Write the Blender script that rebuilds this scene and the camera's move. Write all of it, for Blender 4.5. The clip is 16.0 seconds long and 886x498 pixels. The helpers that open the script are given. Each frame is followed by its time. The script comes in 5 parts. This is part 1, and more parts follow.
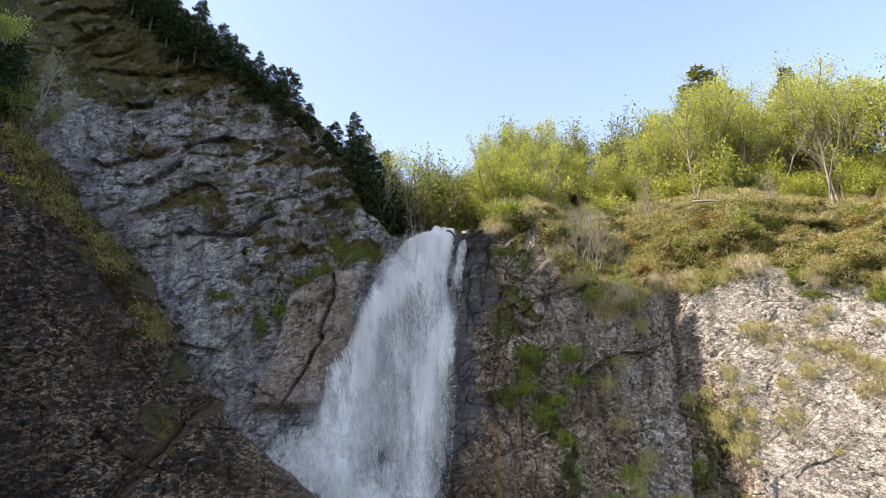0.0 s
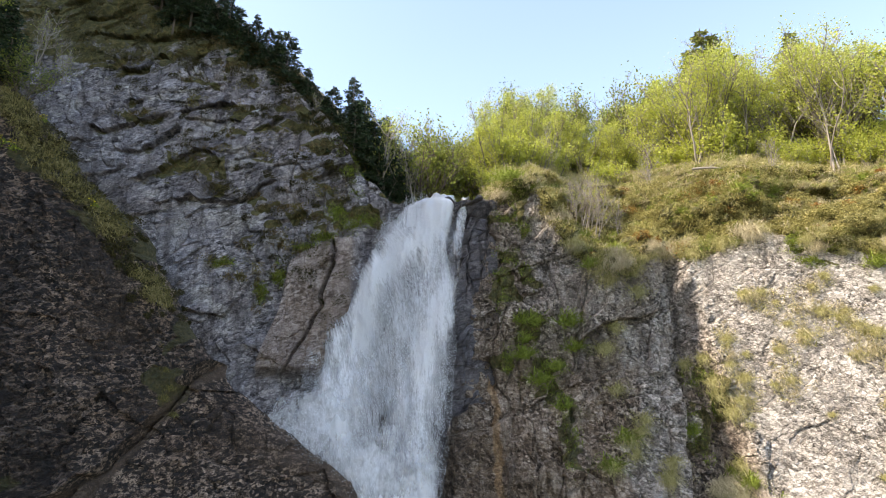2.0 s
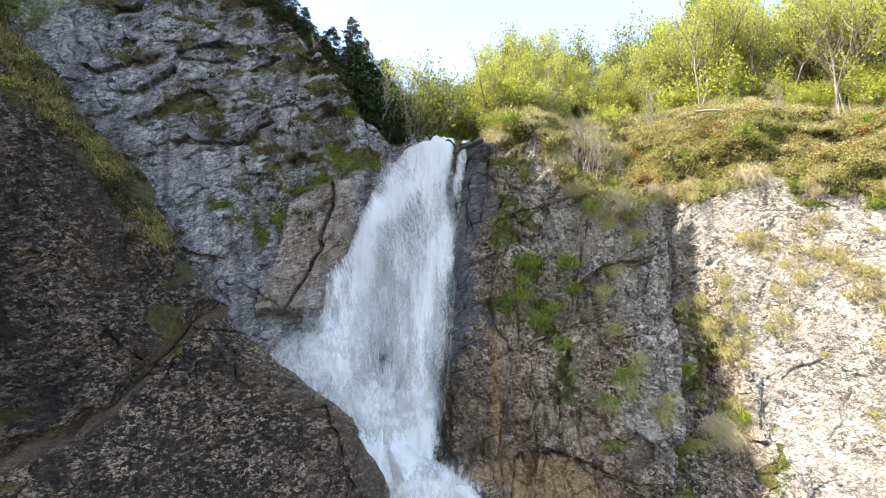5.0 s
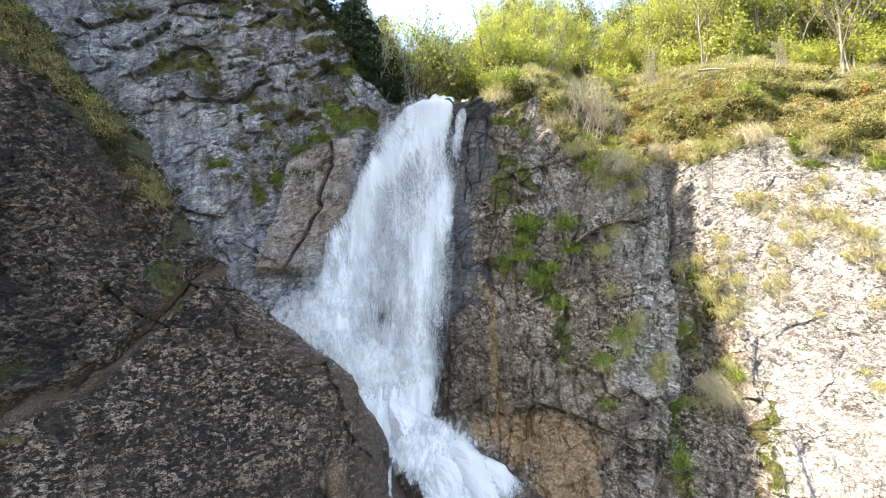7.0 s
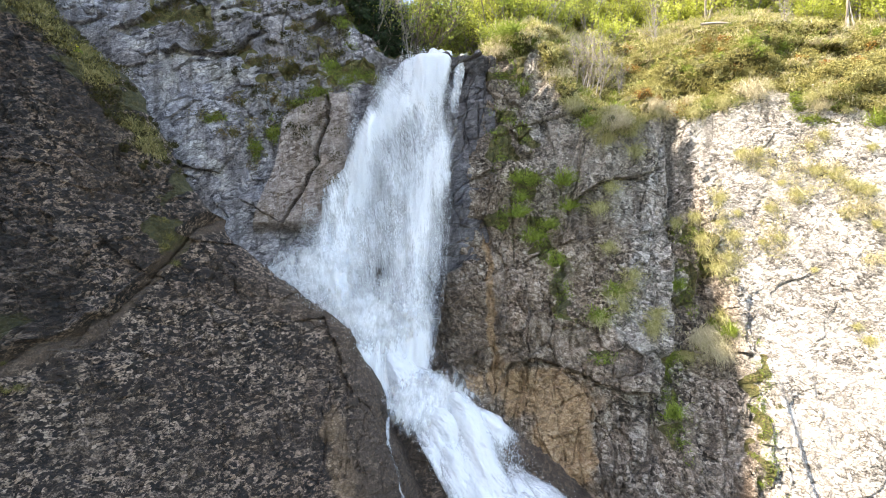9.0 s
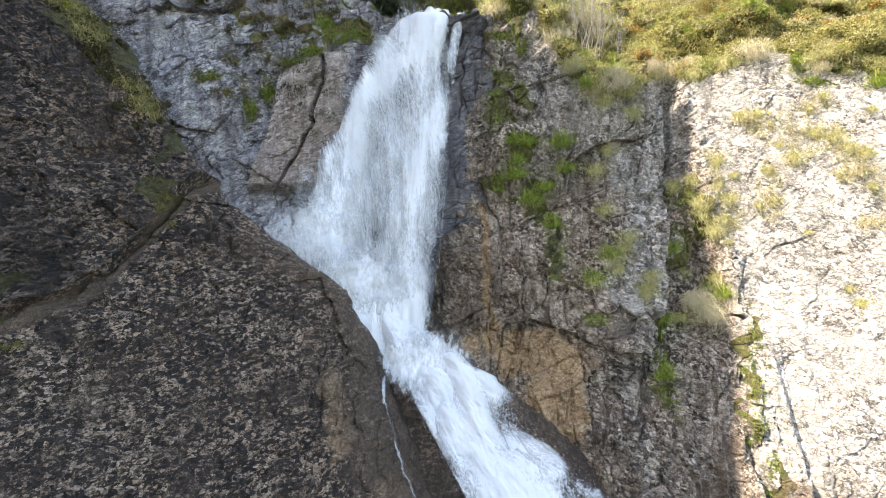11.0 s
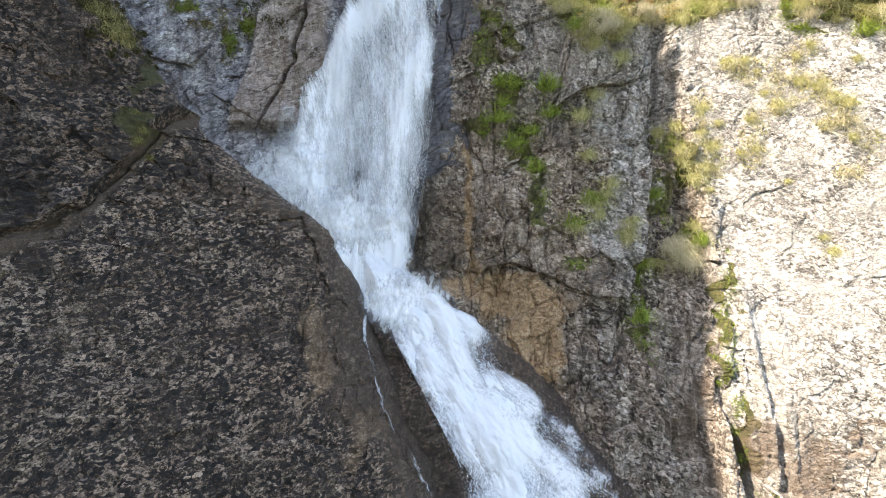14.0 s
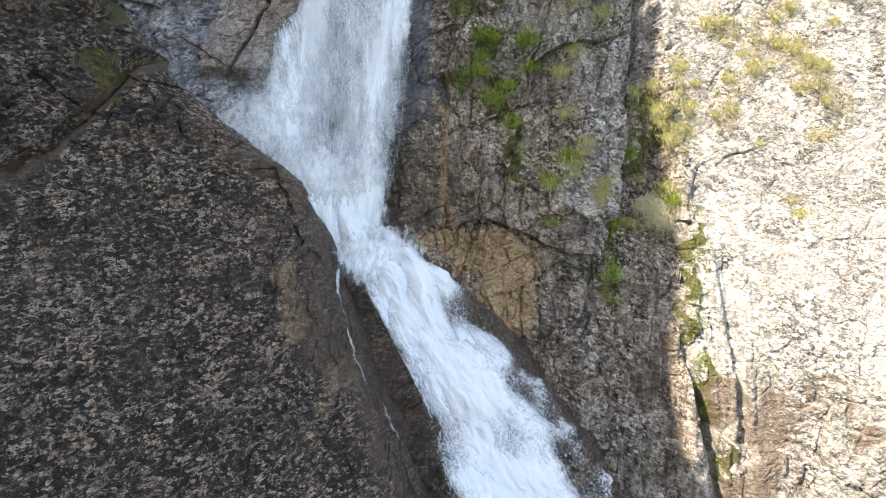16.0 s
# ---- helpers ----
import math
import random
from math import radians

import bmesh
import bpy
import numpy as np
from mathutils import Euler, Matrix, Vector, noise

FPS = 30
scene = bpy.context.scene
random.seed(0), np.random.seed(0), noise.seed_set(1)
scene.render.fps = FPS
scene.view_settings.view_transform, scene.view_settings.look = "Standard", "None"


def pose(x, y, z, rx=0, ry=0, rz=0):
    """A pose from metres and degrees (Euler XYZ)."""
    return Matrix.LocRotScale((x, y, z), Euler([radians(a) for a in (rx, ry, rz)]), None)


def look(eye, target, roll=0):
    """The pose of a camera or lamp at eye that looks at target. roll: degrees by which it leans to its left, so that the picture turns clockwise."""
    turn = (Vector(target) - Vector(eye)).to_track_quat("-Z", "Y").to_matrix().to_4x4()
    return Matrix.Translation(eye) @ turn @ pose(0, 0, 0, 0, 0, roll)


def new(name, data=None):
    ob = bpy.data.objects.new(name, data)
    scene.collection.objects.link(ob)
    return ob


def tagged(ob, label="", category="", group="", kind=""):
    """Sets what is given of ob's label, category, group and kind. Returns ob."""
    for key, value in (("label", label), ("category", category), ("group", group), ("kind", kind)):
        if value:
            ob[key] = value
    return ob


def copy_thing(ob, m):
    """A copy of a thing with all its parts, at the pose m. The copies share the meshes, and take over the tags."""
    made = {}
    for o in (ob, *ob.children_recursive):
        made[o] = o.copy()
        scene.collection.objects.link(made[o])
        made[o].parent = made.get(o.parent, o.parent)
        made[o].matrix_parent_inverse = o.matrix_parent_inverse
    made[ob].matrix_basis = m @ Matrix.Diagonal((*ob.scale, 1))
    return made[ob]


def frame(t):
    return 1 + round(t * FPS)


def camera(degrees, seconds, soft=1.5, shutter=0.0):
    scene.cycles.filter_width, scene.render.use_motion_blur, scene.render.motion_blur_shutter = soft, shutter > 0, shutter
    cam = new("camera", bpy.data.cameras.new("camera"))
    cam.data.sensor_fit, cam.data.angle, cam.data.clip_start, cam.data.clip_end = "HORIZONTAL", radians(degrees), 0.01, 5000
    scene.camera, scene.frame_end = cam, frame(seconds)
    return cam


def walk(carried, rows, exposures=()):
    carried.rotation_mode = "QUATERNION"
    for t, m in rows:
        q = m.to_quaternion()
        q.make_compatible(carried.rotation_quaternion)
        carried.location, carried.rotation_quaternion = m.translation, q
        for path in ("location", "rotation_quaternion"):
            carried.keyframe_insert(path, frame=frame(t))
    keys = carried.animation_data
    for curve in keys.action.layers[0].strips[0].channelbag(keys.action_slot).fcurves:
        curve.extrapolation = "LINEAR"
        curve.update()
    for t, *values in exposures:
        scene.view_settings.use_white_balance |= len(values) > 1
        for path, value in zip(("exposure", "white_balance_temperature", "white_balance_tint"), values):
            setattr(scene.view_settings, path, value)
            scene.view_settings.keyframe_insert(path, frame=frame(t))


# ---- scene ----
# The camera sinks slowly in front of the fall and tilts from the treetops down to the stream.
cam = camera(72.0, 16.0, soft=0.8)
PATH = [
    (0.0, 0.024, -0.071, 12.747, 0.29, 18.57, -0.01),
    (0.5, 0.077, -0.074, 12.734, 0.43, 17.84, 0.02),
    (1.0, 0.012, -0.060, 12.671, 0.25, 17.17, 0.02),
    (1.5, 0.029, -0.060, 12.638, 0.28, 16.46, 0.05),
    (2.0, 0.036, -0.056, 12.609, 0.29, 15.80, 0.10),
    (2.5, 0.024, -0.033, 12.536, 0.27, 15.14, 0.10),
    (3.0, 0.028, -0.022, 12.477, 0.27, 14.44, 0.13),
    (3.5, 0.004, -0.012, 12.438, 0.23, 13.69, 0.16),
    (4.0, 0.034, 0.009, 12.354, 0.27, 13.04, 0.21),
    (6.5, 0.019, 0.058, 12.030, 0.12, 9.14, 0.38),
    (7.0, 0.029, 0.059, 12.002, 0.09, 8.34, 0.43),
    (7.5, -0.008, 0.059, 11.937, -0.04, 7.60, 0.47),
    (8.0, 0.010, 0.058, 11.881, -0.04, 6.64, 0.54),
    (8.5, 0.034, 0.067, 11.816, -0.08, 5.80, 0.57),
    (9.0, 0.036, 0.070, 11.755, -0.16, 4.90, 0.62),
    (9.5, 0.055, 0.058, 11.697, -0.18, 4.10, 0.67),
    (12.0, 0.142, 0.046, 11.479, -0.62, 0.55, 1.11),
    (12.5, 0.134, 0.045, 11.428, -0.91, -0.08, 1.26),
    (13.0, 0.138, 0.038, 11.380, -1.22, -0.79, 1.43),
    (13.5, 0.194, 0.029, 11.305, -1.48, -1.53, 1.68),
    (14.0, 0.147, 0.041, 11.208, -2.05, -2.47, 1.97),
    (14.5, 0.183, 0.044, 11.143, -2.75, -3.64, 2.40),
    (15.0, 0.181, 0.046, 11.120, -3.43, -4.51, 2.71),
    (15.5, 0.236, 0.027, 11.062, -3.87, -5.33, 3.01),
    (16.0, 0.229, 0.021, 11.000, -4.41, -6.00, 3.29),
]
walk(cam, [(t, pose(x, y, z, 90 + pitch, 0, yaw) @ pose(0, 0, 0, 0, 0, roll)) for t, x, y, z, yaw, pitch, roll in PATH],
     exposures=[(0.0, 2.12, 8200, 15), (4.0, 2.64, 8100, 12), (9.0, 3.08, 8000, 11), (16.0, 2.88, 8000, 10)])

# ---- light: a clear spring morning, the sun high on the left, over the unseen shading slope ----
SUN = Vector((-0.665, -0.28, 0.745)).normalized()
world = bpy.data.worlds.new("world")
scene.world = world
world.use_nodes = True
wt = world.node_tree
bg = wt.nodes["Background"]
sky = wt.nodes.new("ShaderNodeTexSky")
sky.sky_type, sky.sun_disc = "NISHITA", False
sky.sun_elevation = math.asin(SUN.z)
sky.sun_rotation = math.atan2(SUN.x, SUN.y)
sky.altitude, sky.air_density, sky.dust_density = 900, 1.0, 2.0
sky.ozone_density = 2.0
wt.links.new(sky.outputs[0], bg.inputs[0])
bg.inputs[1].default_value = 0.125
sun_data = bpy.data.lights.new("sun", "SUN")
sun_data.energy, sun_data.angle, sun_data.color = 2.1, radians(0.5), (1.0, 0.97, 0.93)
sun = new("sun", sun_data)
sun.matrix_world = look(SUN * 60, (0, 0, 0))


# ---- noise over arrays ----
def hashed(ix, iy, iz, seed):
    h = (ix.astype(np.int64) * 374761393 + iy.astype(np.int64) * 668265263 + iz.astype(np.int64) * 2147483647 + seed * 974634777) & 0xFFFFFFFF
    h = ((h ^ (h >> 13)) * 1274126177) & 0xFFFFFFFF
    h = ((h ^ (h >> 16)) * 2246822519) & 0xFFFFFFFF
    return ((h ^ (h >> 15)) & 0xFFFFFF) / float(0xFFFFFF)


def smooth_noise(x, y, z, seed=0):
    """Value noise from -1 to 1."""
    fx, fy, fz = np.floor(x), np.floor(y), np.floor(z)
    u, v, w = x - fx, y - fy, z - fz
    u, v, w = (a * a * a * (a * (a * 6 - 15) + 10) for a in (u, v, w))
    out = 0
    for a in (0, 1):
        for b in (0, 1):
            for c in (0, 1):
                k = (u if a else 1 - u) * (v if b else 1 - v) * (w if c else 1 - w)
                out = out + k * hashed(fx + a, fy + b, fz + c, seed)
    return out * 2 - 1


def fbm(x, y, z, octaves=4, seed=0):
    out, amp = 0, 1.0
    for k in range(octaves):
        out = out + amp * smooth_noise(x, y, z, seed + 17 * k)
        x, y, z, amp = x * 2.03 + 3.1, y * 2.03 + 1.7, z * 2.03 + 5.3, amp * 0.5
    return out


def facets(u, v, seed=0):
    """Angular blocks in a plane: the gap to the next block, the block's random value, and its tilted face."""
    fu, fv = np.floor(u), np.floor(v)
    d1, d2, c, tilt = np.full(u.shape, 9.0), np.full(u.shape, 9.0), np.zeros(u.shape), np.zeros(u.shape)
    for a in (-1, 0, 1):
        for b in (-1, 0, 1):
            gu, gv = fu + a, fv + b
            o = 0 * gu
            du = u - gu - 0.1 - 0.8 * hashed(gu, gv, o, seed)
            dv = v - gv - 0.1 - 0.8 * hashed(gu, gv, o, seed + 1)
            d = 0.4 * np.maximum(np.abs(du), np.abs(dv)) + 0.6 * np.sqrt(du ** 2 + dv ** 2)
            near = d < d1
            d2 = np.where(near, d1, np.minimum(d2, d))
            c = np.where(near, hashed(gu, gv, o, seed + 3), c)
            tilt = np.where(near, (hashed(gu, gv, o, seed + 4) - 0.5) * du + (hashed(gu, gv, o, seed + 5) - 0.35) * dv, tilt)
            d1 = np.where(near, d, d1)
    return d2 - d1, c, tilt


def step(a, b, v):
    v = np.clip((v - a) / (b - a), 0, 1)
    return v * v * (3 - 2 * v)


def along(points):
    """A smooth-enough curve through (at, value) pairs."""
    at, value = np.array(sorted(points)).T
    return lambda v: np.interp(v, at, value)


def blobs(x, z, spots, warp=0.35, seed=40):
    """1 inside any of the ellipses (x, z, half width, half height), with ragged edges."""
    wx = x + warp * fbm(x * 1.3, z * 1.3, x * 0, 3, seed)
    wz = z + warp * fbm(x * 1.3, z * 1.3, x * 0 + 9, 3, seed + 5)
    out = np.zeros(x.shape)
    for cx, cz, rx, rz in spots:
        r = np.sqrt(((wx - cx) / rx) ** 2 + ((wz - cz) / rz) ** 2)
        out = np.maximum(out, 1 - step(0.7, 1.15, r))
    return out


# ---- mesh helpers ----
def mesh_from(name, verts, faces, smooth=True, loose=None):
    verts, faces = np.asarray(verts, np.float32), np.asarray(faces, np.int32)
    me = bpy.data.meshes.new(name)
    me.vertices.add(len(verts))
    me.vertices.foreach_set("co", verts.ravel())
    n, k = faces.shape
    me.loops.add(n * k)
    me.loops.foreach_set("vertex_index", faces.ravel())
    me.polygons.add(n)
    me.polygons.foreach_set("loop_start", np.arange(0, n * k, k, dtype=np.int32))
    me.polygons.foreach_set("use_smooth", np.full(n, smooth))
    me.update(calc_edges=True)
    return me


def attribute(me, name, values):
    a = me.attributes.new(name, "FLOAT", "POINT")
    a.data.foreach_set("value", np.asarray(values, np.float32).ravel())


def part(name, me, material, parent=None, label=""):
    ob = new(name, me)
    if material and not me.materials:
        me.materials.append(material)
    if parent:
        ob.parent = parent
    return tagged(ob, label) if label else ob


def grid_faces(nz, nx, flip=False):
    i = np.arange((nz - 1) * nx).reshape(nz - 1, nx)[:, :-1].ravel()
    f = np.stack([i, i + 1, i + 1 + nx, i + nx], 1)
    return f[:, ::-1] if flip else f


# ---- materials ----
def nodes_of(name):
    m = bpy.data.materials.new(name)
    m.use_nodes = True
    return m, m.node_tree, m.node_tree.nodes["Principled BSDF"]


class Build:
    """Short forms for node trees."""

    def __init__(self, tree):
        self.t = tree

    def node(self, kind, **sets):
        n = self.t.nodes.new(kind)
        for k, v in sets.items():
            n.inputs[k].default_value = v
        return n

    def link(self, a, b):
        self.t.links.new(a, b)

    def math(self, op, a, b=0.0, clamp=False):
        n = self.t.nodes.new("ShaderNodeMath")
        n.operation, n.use_clamp = op, clamp
        for k, v in enumerate((a, b)):
            if isinstance(v, (int, float)):
                n.inputs[k].default_value = v
            else:
                self.link(v, n.inputs[k])
        return n.outputs[0]

    def mix(self, f, a, b, mode="MIX"):
        n = self.t.nodes.new("ShaderNodeMix")
        n.data_type, n.blend_type = "RGBA", mode
        for k, v in ((0, f), (6, a), (7, b)):
            if isinstance(v, (int, float)):
                n.inputs[k].default_value = v
            elif isinstance(v, tuple):
                n.inputs[k].default_value = (*v, 1)
            else:
                self.link(v, n.inputs[k])
        return n.outputs[2]

    def ramp(self, f, *stops):
        n = self.t.nodes.new("ShaderNodeValToRGB")
        while len(n.color_ramp.elements) < len(stops):
            n.color_ramp.elements.new(0.5)
        for e, (p, c) in zip(n.color_ramp.elements, stops):
            e.position = p
            e.color = (c, c, c, 1) if isinstance(c, (int, float)) else (*c, 1)
        self.link(f, n.inputs[0])
        return n.outputs[0]

    def place(self, sx=1.0, sy=1.0, sz=1.0):
        g = self.t.nodes.new("ShaderNodeTexCoord")
        m = self.t.nodes.new("ShaderNodeMapping")
        m.inputs["Scale"].default_value = (sx, sy, sz)
        self.link(g.outputs["Object"], m.inputs[0])
        return m.outputs[0]

    def noise(self, where, scale, detail=5.0, rough=0.6):
        n = self.node("ShaderNodeTexNoise", Scale=scale, Detail=detail, Roughness=rough)
        self.link(where, n.inputs["Vector"])
        return n.outputs[0]

    def voronoi(self, where, scale, feature="F1"):
        n = self.node("ShaderNodeTexVoronoi", Scale=scale)
        n.feature = feature
        self.link(where, n.inputs["Vector"])
        return n

    def bend(self, where, colour, amount):
        n = self.t.nodes.new("ShaderNodeMix")
        n.data_type = "VECTOR"
        n.inputs[0].default_value = amount
        self.link(where, n.inputs[4])
        self.link(colour, n.inputs[5])
        return n.outputs[1]

    def scaled(self, where, scale, lean=0.0):
        n = self.t.nodes.new("ShaderNodeMapping")
        n.vector_type = "TEXTURE"
        n.inputs["Rotation"].default_value = (0, lean, 0)
        n.inputs["Scale"].default_value = tuple(1 / k for k in scale)
        self.link(where, n.inputs[0])
        return n.outputs[0]

    def red(self, colour):
        n = self.t.nodes.new("ShaderNodeSeparateColor")
        self.link(colour, n.inputs[0])
        return n.outputs[0]

    def attr(self, name):
        n = self.t.nodes.new("ShaderNodeAttribute")
        n.attribute_name = name
        return n.outputs["Fac"]


def rock_material(name, dark, mid, light, chip=(9.0, 9.0, 13.0), bump=0.5, contrast=1.0, lean=0.0):
    """Conglomerate: angular pale chips in a darker matrix, with streaks; moss, ochre stains, pale, earth brown, and wet
    or darkened parts by attribute.
    """
    m, t, p = nodes_of(name)
    b = Build(t)
    at = b.place()
    warp = b.node("ShaderNodeTexNoise", Scale=5.0, Detail=5.0, Roughness=0.65)
    b.link(at, warp.inputs["Vector"])
    bent = b.bend(at, warp.outputs["Color"], 0.075)
    chips_at = b.scaled(bent, chip, lean)
    big = b.noise(at, 0.45, 6)
    patch = b.noise(at, 2.0, 7, 0.65)
    fine = b.noise(at, 22.0, 7, 0.72)
    stone, small = b.voronoi(chips_at, 1.0), b.voronoi(chips_at, 2.5)
    one, two = b.red(stone.outputs["Color"]), b.red(small.outputs["Color"])
    streak = b.noise(b.place(1.8, 1.8, 0.17), 1.7, 7, 0.65)
    tone = b.math("ADD", b.math("MULTIPLY", b.math("SUBTRACT", one, 0.5), 0.5), b.math("MULTIPLY", b.math("SUBTRACT", two, 0.5), 0.34))
    zone = b.ramp(b.noise(at, 0.8, 5, 0.65), (0.36, 0.35 * contrast), (0.62, 1.25 * contrast))
    tone = b.math("MULTIPLY", tone, zone)
    tone = b.math("ADD", tone, b.math("MULTIPLY", b.math("SUBTRACT", fine, 0.5), 0.75))
    tone = b.math("ADD", tone, b.math("MULTIPLY", b.math("SUBTRACT", patch, 0.5), 0.55))
    block = b.voronoi(bent, 1.5)
    tone = b.math("ADD", tone, b.math("MULTIPLY", b.math("SUBTRACT", b.red(block.outputs["Color"]), 0.5), 0.14))
    tone = b.math("ADD", tone, 0.46)
    col = b.ramp(tone, (0.2, dark), (0.46, mid), (0.78, light))
    col = b.mix(b.ramp(big, (0.4, 0.0), (0.68, 0.55)), col, b.mix(1.0, col, (0.66, 0.55, 0.48), "MULTIPLY"))
    col = b.mix(b.ramp(streak, (0.48, 0.0), (0.64, 0.8)), col, b.mix(1.0, col, (0.36, 0.33, 0.32), "MULTIPLY"))
    joint = b.voronoi(chips_at, 1.0, "DISTANCE_TO_EDGE")
    gap = b.math("MULTIPLY", b.ramp(joint.outputs[0], (0.02, 0.85), (0.11, 0.0)), b.ramp(b.math("MULTIPLY", b.math("ADD", fine, patch), 0.5), (0.42, 0.0), (0.55, 1.0)))
    gap = b.math("MULTIPLY", gap, min(1.0, contrast))
    seam_line = b.voronoi(b.scaled(bent, (1.1, 1.1, 1.7), lean), 1.0, "DISTANCE_TO_EDGE")
    seam = b.math("MULTIPLY", b.ramp(seam_line.outputs[0], (0.004, 1.0), (0.02, 0.0)), b.ramp(patch, (0.42, 0.0), (0.6, 0.7)))
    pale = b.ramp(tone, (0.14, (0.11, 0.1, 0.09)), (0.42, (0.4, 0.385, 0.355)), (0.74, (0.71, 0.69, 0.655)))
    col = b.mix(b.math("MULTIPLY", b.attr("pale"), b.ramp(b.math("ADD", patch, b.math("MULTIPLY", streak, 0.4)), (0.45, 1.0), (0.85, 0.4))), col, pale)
    crack_line = b.voronoi(b.scaled(bent, tuple(c * 0.45 for c in chip), lean), 1.0, "DISTANCE_TO_EDGE")
    crack = b.math("MULTIPLY", b.ramp(crack_line.outputs[0], (0.015, 1.0), (0.055, 0.0)), b.ramp(b.noise(at, 3.2, 5, 0.7), (0.46, 0.0), (0.58, 1.0)))
    lines = b.math("MAXIMUM", b.math("MAXIMUM", b.math("MULTIPLY", gap, 0.65), b.math("MULTIPLY", crack, 0.6)), seam)
    col = b.mix(lines, col, (0.03, 0.026, 0.022))
    col = b.mix(b.math("MULTIPLY", b.attr("ochre"), b.ramp(patch, (0.3, 0.6), (0.6, 0.9))), col, b.mix(b.math("MULTIPLY", lines, 0.8), b.ramp(tone, (0.05, (0.17, 0.1, 0.05)), (0.45, (0.4, 0.26, 0.145)), (0.85, (0.56, 0.4, 0.25))), (0.05, 0.03, 0.018)))
    mossy = b.ramp(b.math("ADD", b.attr("moss"), b.math("ADD", b.math("MULTIPLY", b.math("SUBTRACT", fine, 0.5), 0.9), b.math("MULTIPLY", b.math("SUBTRACT", patch, 0.5), 1.2))), (0.44, 0.0), (0.58, 1.0))
    col = b.mix(mossy, col, b.ramp(b.noise(at, 7.0, 7, 0.75), (0.3, (0.026, 0.03, 0.011)), (0.5, (0.085, 0.082, 0.024)), (0.7, (0.21, 0.155, 0.065))))
    col = b.mix(b.math("MULTIPLY", b.attr("earth_brown"), b.ramp(patch, (0.3, 0.55), (0.6, 1.0))), col, b.ramp(fine, (0.3, (0.04, 0.028, 0.02)), (0.7, (0.2, 0.135, 0.09))))
    wet_dark = b.attr("wet_dark")
    col = b.mix(b.math("MULTIPLY", wet_dark, 0.8), col, b.mix(1.0, col, (0.34, 0.34, 0.36), "MULTIPLY"))
    b.link(col, p.inputs["Base Color"])
    b.link(b.math("SUBTRACT", 0.88, b.math("MULTIPLY", wet_dark, 0.6)), p.inputs["Roughness"])
    h = b.math("ADD", b.math("MULTIPLY", one, 0.7), b.math("MULTIPLY", two, 0.4))
    h = b.math("ADD", h, b.math("MULTIPLY", fine, 0.9))
    h = b.math("SUBTRACT", h, b.math("MULTIPLY", lines, 0.9))
    bm = b.node("ShaderNodeBump", Strength=bump, Distance=0.07)
    b.link(h, bm.inputs["Height"])
    b.link(bm.outputs[0], p.inputs["Normal"])
    return m


def plain_material(name, low, high, scale=6.0, rough=0.7, translucent=0.0, spread=0.5):
    """A colour that varies by island, by object and by grain; leaves let some light through."""
    m, t, p = nodes_of(name)
    b = Build(t)
    geo = t.nodes.new("ShaderNodeNewGeometry")
    v = b.math("ADD", b.math("MULTIPLY", geo.outputs["Random Per Island"], spread), b.math("MULTIPLY", b.noise(b.place(), scale), 1 - spread))
    col = b.ramp(v, (0.2, low), (0.8, high))
    b.link(col, p.inputs["Base Color"])
    p.inputs["Roughness"].default_value = rough
    p.inputs["Specular IOR Level"].default_value = 0.25
    if translucent:
        tr = t.nodes.new("ShaderNodeBsdfTranslucent")
        b.link(col, tr.inputs[0])
        mx = t.nodes.new("ShaderNodeMixShader")
        mx.inputs[0].default_value = translucent
        b.link(p.outputs[0], mx.inputs[1])
        b.link(tr.outputs[0], mx.inputs[2])
        b.link(mx.outputs[0], t.nodes["Material Output"].inputs[0])
    return m


